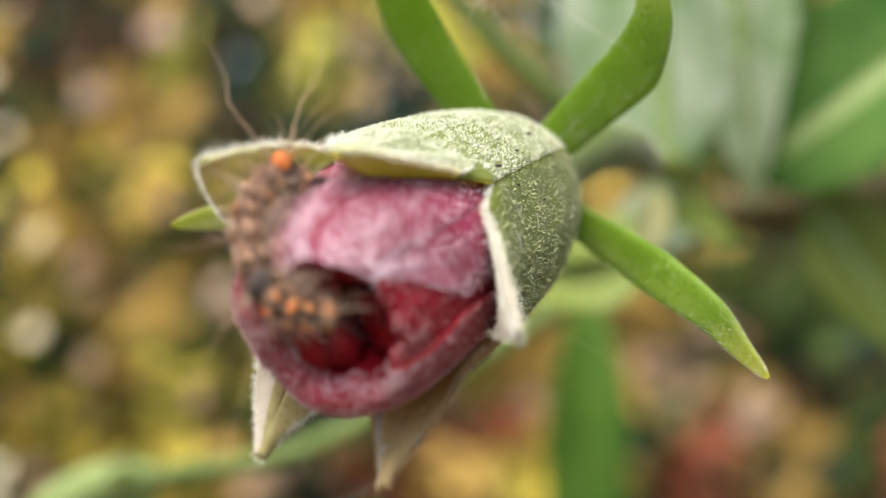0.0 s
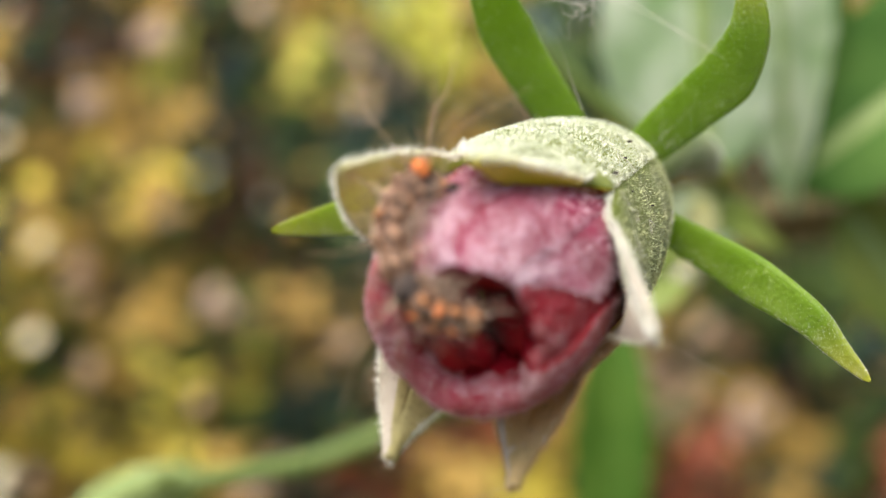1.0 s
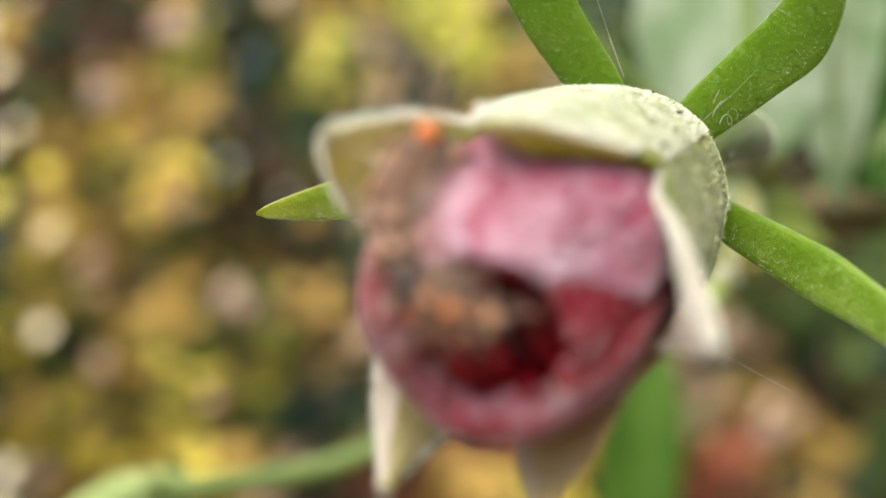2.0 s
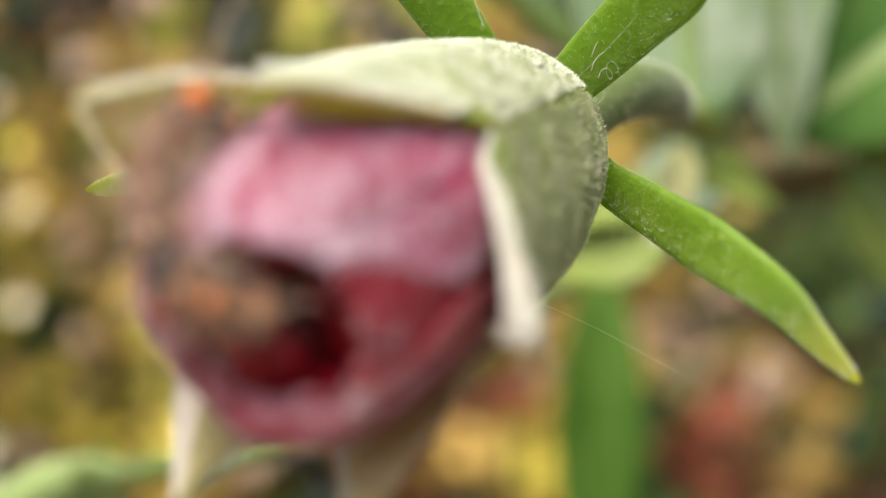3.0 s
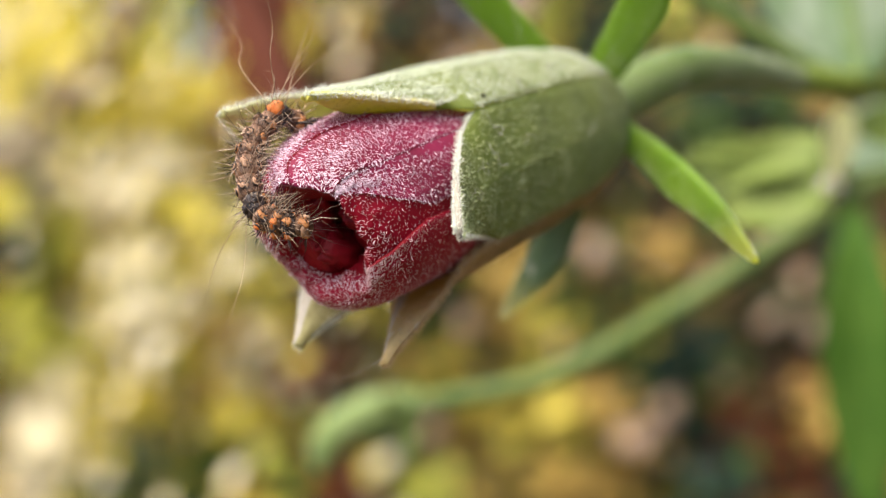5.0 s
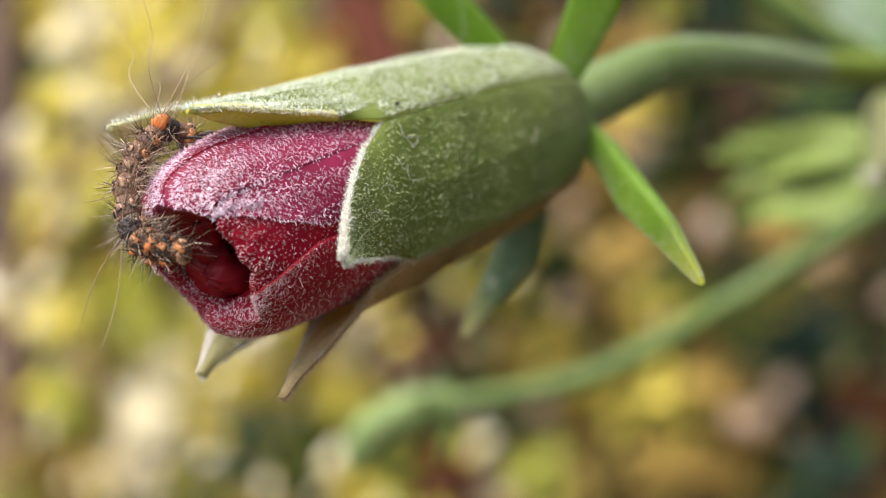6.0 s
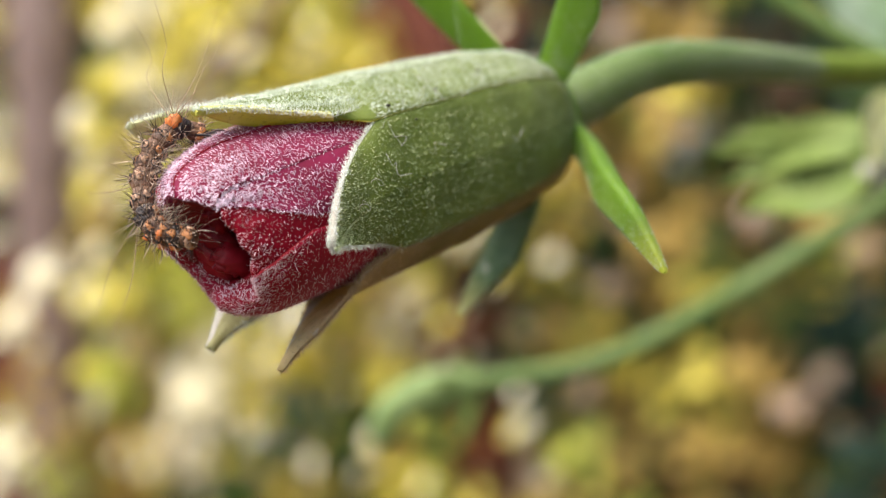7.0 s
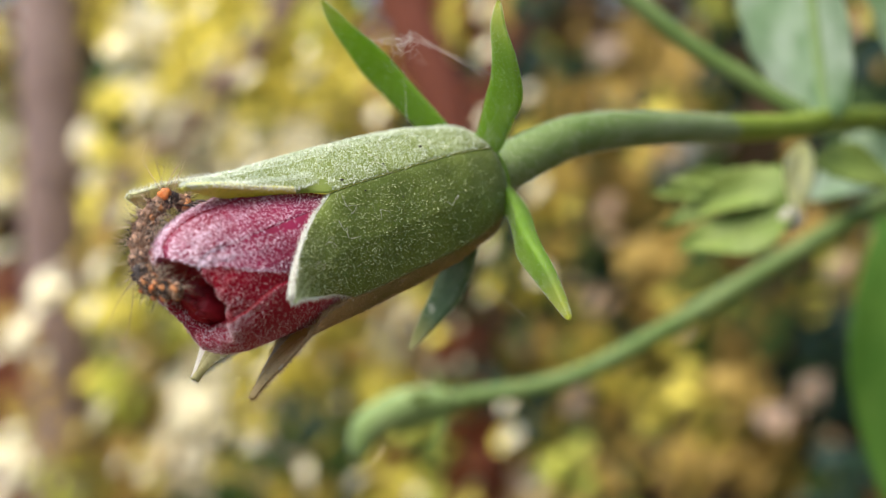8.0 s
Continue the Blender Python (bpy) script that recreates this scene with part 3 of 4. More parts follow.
def make_bracts(bud):
    rng = np.random
    for spine, half, thick, twist in BRACTS:
        s, phi, rho = np.array(spine, float).T
        line = smooth_line(polar(s, phi, rho), 46)
        f = np.linspace(0, 1, 46)
        t = unit(np.gradient(line, axis=0))
        out = unit(line * np.array([1, 1, 0.0]) + 1e-9)
        axis = np.broadcast_to(np.array([0.0, 0.0, 1.0]), t.shape)
        across = unit(np.cross(t, unit(axis * 1.0 - out * 0.35)))
        up = unit(np.cross(across, t))
        width = half * MM * np.clip(0.25 + 1.5 * f, 0, 1) ** 0.5 * (1.15 - 0.35 * f) * np.clip((1.0 - f) / 0.5, 0, 1) ** 0.62 + 0.00012
        width[:6] *= np.linspace(1.35, 1.0, 6)
        a = np.linspace(0, 2 * np.pi, 20, endpoint=False)
        deep = thick * MM * (width / (half * MM)) ** 0.7
        ring = across[:, None] * (np.cos(a)[None, :, None] * width[:, None, None]) + up[:, None] * ((np.sin(a) + 0.35 * np.cos(2 * a))[None, :, None] * deep[:, None, None])
        p = line[:, None] + ring
        i = np.arange(46 * 20).reshape(46, 20)
        j = np.roll(i, -1, 1)
        faces = np.stack([i[:-1], i[1:], j[1:], j[:-1]], -1).reshape(-1, 4).tolist() + [tuple(i[-1]), tuple(i[0][::-1])]
        me = mesh_of("bract", p.reshape(-1, 3), faces, [BRACT if twist else SHADED_BRACT])
        me.attributes.new("ripe", "FLOAT", "POINT").data.foreach_set("value", np.repeat(np.clip((f - 0.7) * 2.6, 0, 0.75), 20))
        bract = part("bract", me, bud, "narrow bright green bract with a pointed yellowish tip")
        count = 7000
        k = rng.randint(0, 44, count)
        c = rng.randint(0, 20, count)
        g, h = rng.uniform(0, 1, (count, 1)), rng.uniform(0, 1, (count, 1))
        q = p[k, c] * (1 - g) * (1 - h) + p[k + 1, c] * g * (1 - h) + p[k, (c + 1) % 20] * (1 - g) * h + p[k + 1, (c + 1) % 20] * g * h
        off = unit(q - line[k])
        way = unit(off + t[k] * 0.7 + rng.normal(0, 0.3, (count, 3)))
        part("fuzz", hairs("bract_fuzz", q - off * 0.00003, way, rng.uniform(0.00006, 0.00017, count), 0.000022, HAIR), bract, kind="stuff")


flower_bud = make_bud()


# ---- the caterpillar over the mouth of the bud (in the bud's space) ----
BODY = smooth_line(np.array(((7.1, 2.2, 39.9), (8.5, 2.8, 42.0), (7.8, 3.2, 43.7), (6.6, 3.6, 44.9), (5.2, 3.4, 46.1), (3.2, 2.5, 47.2), (1.7, 1.2, 47.9), (0.9, 0.0, 47.8), (0.5, -1.2, 47.4), (0.3, -2.6, 46.6))) * MM, 120)


def make_caterpillar():
    cat = thing("caterpillar", BUD, "bristly brown and black caterpillar with orange warts on a bud", "caterpillar")
    rng = np.random
    t, side, up = frames_along(BODY, (-0.4, 0.3, 1.0))
    joints = np.linspace(0, 119, 13).astype(int)
    f = np.linspace(0, 1, 120)
    girth = (0.76 + 0.3 * np.sin(np.pi * np.clip(f * 1.05, 0, 1)) ** 0.7) * MM
    black, fawn, roots_b, roots_f, len_b, len_f = [], [], [], [], [], []
    for n in range(12):
        a, b = joints[n], joints[n + 1]
        k = np.arange(a, b + 1)
        x = np.linspace(0, 1, len(k))
        bulge = 0.92 + 0.12 * np.sin(np.pi * x) ** 0.8
        if n == 0:
            bulge[:4] *= (0.5, 0.78, 0.92, 1.0)
        if n == 11:
            bulge[-4:] *= (1.0, 0.9, 0.75, 0.45)
        dark = n in (1, 7, 10)
        seg = part("segment", tube("segment", BODY[k], girth[k] * bulge, [DARK_HIDE if dark else HIDE], 22, 0.92, 0.05, (-0.4, 0.3, 1.0)), cat, "black bristly body segment" if dark else "brown netted body segment")
        m = (a + b) // 2
        for w in range(9):
            ang = 2 * np.pi * w / 9 + 0.35 * (n % 2)
            d = np.cos(ang) * side[m] + np.sin(ang) * up[m] * 0.92
            spot = BODY[m] + d * girth[m] * 1.0
            bright = (n in (8, 9, 10) and w in ((1, 3, 7) if n % 2 else (2, 6, 8))) or (n == 4 and w == 7)
            part("wart", blob("wart", np.array((0.15, 0.15, 0.12)) * MM * (2.5 if bright else 1.0), [ORANGE if bright else (DARK_HIDE if (w + n) % 3 else PLATE)], 8, 0.3, n * 9 + w), seg, "orange wart" if bright else "", m=Matrix.Translation(spot))
            for _ in range(6):
                lean = unit(d + rng.normal(0, 0.45, 3))
                roots_b.append(spot), black.append(lean), len_b.append(rng.uniform(0.7, 1.9) * MM)
            for _ in range(0 if n > 9 else 4 if n < 8 else 2):
                lean = unit(d + rng.normal(0, 0.4, 3))
                roots_f.append(spot), fawn.append(lean), len_f.append(rng.uniform(1.2, 3.2) * MM)
        for w in range(6):
            ang = rng.uniform(-0.25, 0.25) + 2 * np.pi * (w + 0.5) / 6 + 0.3 * (n % 2)
            d = np.cos(ang) * side[m] + np.sin(ang) * up[m] * 0.92
            e = np.cross(t[m], d)
            c = np.linspace(0, 2 * np.pi, 9)
            ring = BODY[m] + d * girth[m] * 0.98 + 0.00028 * np.cos(c)[:, None] * t[m] + 0.0003 * np.sin(c)[:, None] * e
            ring = BODY[m] + unit(ring - BODY[m]) * girth[m] * rng.uniform(1.06, 1.14)
            lie = Matrix.Translation(BODY[m] + d * girth[m] * 1.0) @ Vector(d).to_track_quat("Z", "Y").to_matrix().to_4x4()
            rusty = (n > 7 and w % 2 == 0) or (w + n) % 5 == 0
            part("plate", blob("plate", np.array((0.42, 0.33, 0.22)) * MM, [RUST_PLATE if rusty else DARK_HIDE if dark else PLATE], 10, 0.45, n * 7 + w), seg, "rusty orange plate" if rusty else "" if dark else "fawn brown plate", m=lie)
            part("marking", tube("marking", ring, 0.00007, [BRISTLE if w else STRIPE], 5), seg, "curled black marking" if w else "curled cream marking")
    for _ in range(180):
        m = rng.randint(30, 112)
        d = unit(np.array((0.35, -0.75, 0.25)) + rng.normal(0, 0.45, 3))
        roots_f.append(BODY[m] + d * girth[m]), fawn.append(d), len_f.append(rng.uniform(1.5, 3.6) * MM)
    # hairs that lean from the body over the petals
    for _ in range(200):
        m = rng.randint(36, 90)
        d = unit(np.array((0.25, -0.6, -0.55)) + rng.normal(0, 0.32, 3))
        roots_f.append(BODY[m] + d * girth[m] * 0.95), fawn.append(d), len_f.append(rng.uniform(1.2, 3.0) * MM)
    thin = []
    for _ in range(120):
        m = rng.randint(20, 118)
        d = unit(np.array((0.3, -0.6, 0.3)) + rng.normal(0, 0.55, 3))
        thin.append((BODY[m] + d * girth[m] * 0.95, d, rng.uniform(1.8, 4.8) * MM))
    part("fine_bristles", hairs("fine_bristles", np.array([x[0] for x in thin]), np.array([x[1] for x in thin]), np.array([x[2] for x in thin]), 0.00003, BRISTLE, 0.3), cat, "long fine dark bristles", "stuff")
    part("bristles", hairs("bristles", np.array(roots_b), np.array(black), np.array(len_b), 0.00005, BRISTLE, 0.3), cat, "short black bristles", "stuff")
    part("pale_bristles", hairs("pale_bristles", np.array(roots_f), np.array(fawn), np.array(len_f), 0.000032, PALE_BRISTLE, 0.3), cat, "longer fawn bristles", "stuff")
    for k in (72, 80):
        part("black_wart", blob("black_wart", np.array((0.5, 0.5, 0.45)) * MM, [DARK_HIDE], 12, 0.12, k), cat, "round black wart", m=Matrix.Translation(BODY[k] + unit(np.array((-0.35, -0.75, 0.55))) * girth[k]))
    part("head_wart", blob("head_wart", np.array((0.74, 0.62, 0.6)) * MM, [ORANGE], 12, 0.28, 5), cat, "large orange wart", m=Matrix.Translation(Vector((9.1, 2.5, 42.6)) * MM))
    stripe = BODY[16:74] + unit(np.array([[0.1, 0.98, 0.1]])) * girth[16:74, None] * 1.0
    part("stripe", tube("stripe", stripe, 0.00016, [STRIPE], 6), cat, "pale cream stripe along the flank")
    for dy in (-0.5, 0.5):
        for dz in (0, 0.9, 1.7):
            part("leg", strand("leg", np.array(((7.6, 2.3 + dy, 41.2 - dz), (7.5, 2.0 + dy * 2, 40.8 - dz), (7.0, 1.7 + dy * 2.6, 40.3 - dz))) * MM, 0.00016, BRISTLE, 8), cat, "short dark leg")
    for tip in ((19.4, 1.1, 43.0), (17.6, 1.7, 36.1), (16.6, 2.6, 35.0), (14.0, -3.7, 37.9), (17.9, 10.3, 38.9), (13.0, 0.4, 40.0), (12.2, 3.6, 42.0)):
        foot = np.array((9.0, 2.6, 42.4)) + rng.normal(0, 0.25, 3)
        tip = np.array(tip)
        part("long_hair", strand("long_hair", np.array((foot, foot * 0.6 + tip * 0.4 + rng.normal(0, 0.5, 3), foot * 0.3 + tip * 0.7 + rng.normal(0, 0.5, 3), tip)) * MM, 0.000036, LONG_HAIR), cat, "long fine tan hair")
    for tip in ((-6.5, 1.8, 54.0), (-4.5, 4.8, 52.5), (4.6, 8.4, 48.5)):
        foot = np.array((2.2, 2.2, 48.4)) if tip[0] < 0 else np.array((4.6, 4.6, 46.6))
        tip = np.array(tip)
        part("long_hair", strand("long_hair", np.array((foot, foot * 0.5 + tip * 0.5 + rng.normal(0, 0.3, 3), tip)) * MM, 0.000036, LONG_HAIR), cat, "long fine tan hair")
    return cat


caterpillar = make_caterpillar()


# ---- cobweb between two bracts (in the bud's space) ----
def make_cobweb():
    web = thing("cobweb", BUD, "torn wisp of white cobweb strung between two bracts", "cobweb")
    rng = np.random
    a, b, c = np.array((19.0, 3.2, 8.2)), np.array((18.1, -4.7, 9.0)), np.array((13.8, -12.6, 7.2))
    for n in range(6):
        j = rng.normal(0, 0.35, (4, 3))
        part("thread", strand("thread", np.array((a + j[0], a * 0.5 + b * 0.5 + j[1], b + j[2], c + j[3])) * MM, 0.000012, SILK, 40), web)
    for n in range(9):
        p = a * 0.6 + b * 0.4 + rng.normal(0, 0.7, 3) + np.cumsum(rng.normal(0, 0.55, (9, 3)), 0)
        part("thread", strand("tangle", p * MM, 0.000015, SILK, 40), web)
    for start, stop in (((9.3, -1.0, 10.0), (16.0, 2.6, 5.0)), ((-13.5, -14.0, 10.0), (-9.0, 1.0, 5.0)), ((5.4, -5.6, 3.0), (11.5, -11.5, 4.4)), ((-7.0, 1.2, 41.0), (-10.0, -5.0, 39.0)), ((-11.8, -3.6, 42.0), (-13.6, 1.5, 43.2))):
        p, q = np.array(start), np.array(stop)
        part("thread", strand("thread", np.array((p, p * 0.5 + q * 0.5 + rng.normal(0, 0.3, 3), q)) * MM, 0.00001, SILK, 20), web)
    return web


cobweb = make_cobweb()


# ---- the branch behind: stalks and leaves ----
def leaf_mesh(name, length, width, mats, curl=0.25, fold=0.25, teeth=0.06, wave=0.05, seed=0, swell=0.72, ribbed=True):
    """A leaf along +y from its stalk, face up, folded at the midrib, with a toothed edge and raised ribs."""
    rng = np.random.RandomState(seed)
    u, v = np.meshgrid(np.linspace(-1, 1, 25), np.linspace(0, 1, 40), indexing="ij")
    outline = np.sin(np.pi * v ** swell) ** 0.8 * (1 - 0.25 * v) + 0.015
    edge = 1 + teeth * np.abs(np.sin(v * 26 + rng.uniform(0, 3))) * (np.abs(u) > 0.9)
    x = u * width / 2 * outline * edge
    y = v * length
    z = fold * np.abs(x) - curl * length * v ** 2 + wave * length * np.sin(v * 7 + rng.uniform(0, 6)) * np.abs(u) ** 2 * 0.5
    ribs = np.exp(-(u / 0.05) ** 2) + 0.5 * np.exp(-((np.sin((v - np.abs(u) * 0.22) * 22)) / 0.18) ** 2)
    z = z - ribs * 0.012 * width
    me = shell(name, np.stack([x, y, z], -1), 0.00035, [*mats, VEIN])
    if ribbed and width > 0.015:
        slots = np.zeros(len(me.polygons), dtype=np.int32)
        me.polygons.foreach_get("material_index", slots)
        streak = (np.abs(u) < 0.1)[:-1, :-1].reshape(-1)
        slots[:len(streak)][streak] = 2
        slots[len(streak):2 * len(streak)][streak] = 2
        me.polygons.foreach_set("material_index", slots)
    return me


def aim(base, tip, face):
    """A pose that lays y from base to tip, with z towards face."""
    y = (Vector(tip) - Vector(base)).normalized()
    z = Vector(face)
    z = (z - y * z.dot(y)).normalized()
    return Matrix.Translation(base) @ Matrix((y.cross(z), y, z)).transposed().to_4x4()


def make_branch():
    branch = thing("hibiscus_branch", pose(0.047, 0.27, 1.027), "green branch with flower stalk and downy lobed leaves", "branch")
    home = branch.matrix_world.inverted()
    here = np.array(branch.matrix_world.translation)

    def stalk(points, radius, mat=STALK, words="", n=50, name="stalk"):
        line = smooth_line(np.array(points), n) - here
        thick = np.interp(np.linspace(0, 1, n), np.linspace(0, 1, len(radius)), radius)
        stem = part(name, tube(name, line, thick, [mat], 18, 1.0, 0.015), branch, words)
        if words.startswith("downy"):
            count = 6000
            k, a = np.random.randint(3, n - 1, count), np.random.uniform(0, 2 * np.pi, count)
            way, side, up = frames_along(line)
            mix = np.random.uniform(0, 1, (count, 1))
            off = np.cos(a)[:, None] * side[k] + np.sin(a)[:, None] * up[k]
            root = line[k] * (1 - mix) + line[np.minimum(k + 1, n - 1)] * mix + off * thick[k][:, None] * 0.99
            part("fuzz", hairs("stalk_fuzz", root, unit(off + np.random.normal(0, 0.4, (count, 3))), np.random.uniform(0.00015, 0.0004, count), 0.000026, HAIR, 0.7), stem, kind="stuff")
        return stem

    stalk(((0.0137, 0.1412, 1.0172), (0.0165, 0.1485, 1.0188), (0.0232, 0.1580, 1.0230), (0.0288, 0.1720, 1.0241), (0.0335, 0.1980, 1.0244)), (0.0034, 0.0031, 0.0027, 0.00235, 0.0021), words="downy grey-green flower stalk")
    stalk(((0.0330, 0.1955, 1.0244), (0.0345, 0.2015, 1.0245), (0.0388, 0.2165, 1.0250), (0.0425, 0.2450, 1.0266), (0.0520, 0.2800, 1.0272)), (0.0021, 0.0021, 0.0020, 0.0021, 0.0024), YOUNG_STALK, "smooth yellow-green stalk below the joint")
    stalk(((0.0300, 0.2900, 1.0140), (0.0520, 0.2800, 1.0200), (0.0800, 0.2740, 1.0245), (0.1200, 0.2650, 1.0320), (0.2000, 0.2500, 1.0400)), (0.0034, 0.004, 0.0045, 0.005, 0.0055), WOOD, "brown-green woody twig")
    stalk(((0.0410, 0.2400, 1.0262), (0.0343, 0.2379, 1.0291), (0.0270, 0.2359, 1.0341), (0.0187, 0.2334, 1.0398), (0.0106, 0.2303, 1.0470), (-0.0080, 0.2240, 1.0650)), (0.0016, 0.0016, 0.0016, 0.0017, 0.0018, 0.002), words="green leaf stalk")

    def leaf(base, tip, face, width, mats, words, **shape):
        length = (Vector(tip) - Vector(base)).length
        return part("leaf", leaf_mesh("leaf", length, width, mats, **shape), branch, words, m=home @ aim(base, tip, face))

    leaf((0.0410, 0.2350, 1.0255), (0.0340, 0.2330, 1.0850), (-0.77, -0.64, 0.1), 0.036, [PALE_LEAF, PALE_LEAF], "pale silvery green downy leaf", curl=0.05, seed=1)
    leaf((0.0585, 0.2540, 1.0215), (0.0490, 0.2500, 1.0800), (-0.35, -0.85, 0.3), 0.023, [PALE_LEAF, PALE_LEAF], "silvery downy leaf with a pale midrib", curl=0.05, seed=2, swell=1.5)
    leaf((0.0580, 0.2600, 1.0270), (0.1080, 0.2500, 1.0720), (-0.2, -0.9, 0.4), 0.032, [LEAF, LEAF], "mid-green leaf with pale veins", curl=0.1, seed=3)
    leaf((0.0500, 0.2600, 1.0220), (0.0320, 0.2600, 1.0130), (0.0, -0.8, 0.6), 0.014, [PALE_LEAF, PALE_LEAF], "small pale downy leaf", curl=0.05, seed=4)
    leaf((0.0366, 0.3270, 1.0100), (0.0390, 0.3270, 0.9330), (0.0, -1.0, 0.35), 0.0195, [HANGING, HANGING], "long narrow green hanging leaf", curl=0.02, fold=0.3, teeth=0.02, seed=5, swell=1.15, ribbed=False)
    leaf((0.0700, 0.2650, 1.0240), (0.0950, 0.2650, 0.9950), (0.0, -1.0, 0.3), 0.02, [LIME_LEAF, LIME_LEAF], "yellowing leaf", seed=6)
    leaf((0.0590, 0.2580, 1.0250), (0.0640, 0.2550, 1.0790), (0.5, -0.8, 0.3), 0.015, [LEAF, LEAF], "dark green folded leaf", curl=0.05, seed=9)
    leaf((0.1270, 0.3950, 1.0680), (0.1370, 0.4000, 1.0210), (-0.3, -0.9, 0.3), 0.021, [LINING, LINING], "bright yellow ageing leaf", curl=0.1, seed=8)
    for base, tip, w, curl, turn in (((0.0388, 0.2265, 1.0225), (0.0368, 0.2255, 1.0092), 0.0048, 0.1, 0.5), ((0.0385, 0.2290, 1.0172), (0.0130, 0.2250, 1.0112), 0.0078, 0.18, 0.2), ((0.0368, 0.2265, 1.0108), (0.0185, 0.2255, 1.0036), 0.0105, -0.12, 0.4), ((0.0290, 0.2300, 1.0165), (0.0150, 0.2270, 1.0172), 0.0036, 0.1, 0.0), ((0.0260, 0.2290, 1.0150), (0.0120, 0.2265, 1.0140), 0.0028, -0.1, 0.0), ((0.0400, 0.2300, 1.0200), (0.0540, 0.2340, 1.0160), 0.0070, 0.1, 0.2)):
        leaf(base, tip, (0.1, -0.8, 0.3 + turn), w, [PALE_LINING if turn == 0.5 else LIME_LEAF, LIME_LEAF], "small yellow-green crinkled young leaf", curl=curl, teeth=0.16, wave=0.12, seed=int(w * 1e4))
    part("pale_tip", blob("pale_tip", (0.0021, 0.0012, 0.0023), [FELT], 12, 0.25), branch, "whitish withered tip", m=home @ Matrix.Translation((0.0362, 0.2268, 1.0098)))
    return branch


hibiscus_branch = make_branch()


def make_second_bud():
    start = (-0.0402, 0.2535, 0.9722)
    other = thing("closed_bud", Matrix.Translation(start), "slender closed green bud on a long green stalk", "flower bud")
    here = np.array(start)
    line = smooth_line(np.array(((0.1000, 0.3500, 1.0435), (0.0620, 0.3150, 1.0205), (0.0405, 0.2970, 1.0103), (0.0250, 0.2810, 1.0006), (0.0040, 0.2710, 0.9876), (-0.0180, 0.2640, 0.9761), (-0.0402, 0.2535, 0.9722))), 70) - here
    part("stalk", tube("stalk", line, np.linspace(0.0024, 0.0019, 70), [STALK], 16, 1.0, 0.01), other)
    bow = smooth_line(np.array(((0.0, 0.0, 0.0), (-0.0048, -0.0020, -0.0002), (-0.0093, -0.0044, -0.0014), (-0.0140, -0.0066, -0.0040), (-0.0164, -0.0077, -0.0078), (-0.0168, -0.0079, -0.0122))), 40)
    part("calyx", tube("calyx", bow, np.interp(np.linspace(0, 1, 40), (0, 0.15, 0.4, 0.7, 0.9, 1.0), (0.0021, 0.0032, 0.0038, 0.0035, 0.0025, 0.0008)), [CALYX], 20, 1.0, 0.03), other, "pale downy closed calyx, bent downwards")
    for tip, wide in (((-0.0030, -0.0010, 0.0055), 0.0022), ((-0.0096, -0.0045, -0.0068), 0.0044), ((-0.0060, -0.0080, 0.0018), 0.0026), ((-0.0024, -0.0030, -0.0110), 0.0026), ((-0.0040, 0.0050, -0.0040), 0.0026)):
        length = float(np.linalg.norm(tip))
        part("bract", leaf_mesh("bract", length, wide, [LIME_LEAF, LIME_LEAF], curl=-0.1, teeth=0, seed=int(wide * 1e4)), other, "yellow-green narrow bract", m=aim((0, 0, 0), tip, (0.2, -1, 0.3)))
    return other


closed_bud = make_second_bud()


# ---- garden behind ----
ground = tagged(new("ground", mesh_of("ground", [(-60, -60, 0), (60, -60, 0), (60, 60, 0), (-60, 60, 0)], [(0, 1, 2, 3)], [SOIL])), "dry leaf-strewn garden soil", "ground", kind="structure")


def foliage(name, centres, sizes, lit, mat, words, rng):
    """Loose leaves of one colour, each a bent six-sided blade turned its own way; lit: how much a leaf turns its face
    to the light and the camera.
    """
    n = len(centres)
    lit = np.asarray(lit, float)[:, None]
    ax = unit(rng.normal(size=(n, 3)) * np.array([1, 0.5, 1]))
    nrm = unit(unit(np.cross(ax, rng.normal(size=(n, 3)))) * (1 - lit) + np.array([-0.25, -0.5, 0.35]) * (1 + lit))
    sd = unit(np.cross(ax, nrm))
    ax = np.cross(nrm, sd)
    shape = np.array(((-0.5, 0, 0), (-0.22, 0.3, 0.06), (0.15, 0.27, 0.06), (0.5, 0, -0.1), (0.15, -0.27, 0.06), (-0.22, -0.3, 0.06), (-0.2, 0, 0.0), (0.15, 0, 0.0)))
    v = centres[:, None] + sizes[:, None, None] * (shape[None, :, :1] * ax[:, None] + shape[None, :, 1:2] * sd[:, None] + shape[None, :, 2:] * nrm[:, None])
    quads = np.array(((0, 6, 1, 1), (1, 6, 7, 2), (2, 7, 3, 3), (0, 5, 6, 6), (5, 4, 7, 6), (4, 3, 7, 7)))
    b = (np.arange(n) * 8)[:, None]
    faces = []
    for q in quads:
        q = list(dict.fromkeys(q.tolist()))
        faces += (b + np.array([q])).tolist()
    return tagged(new(name, mesh_of(name, v.reshape(-1, 3), faces, [mat])), words, "foliage", kind="stuff")


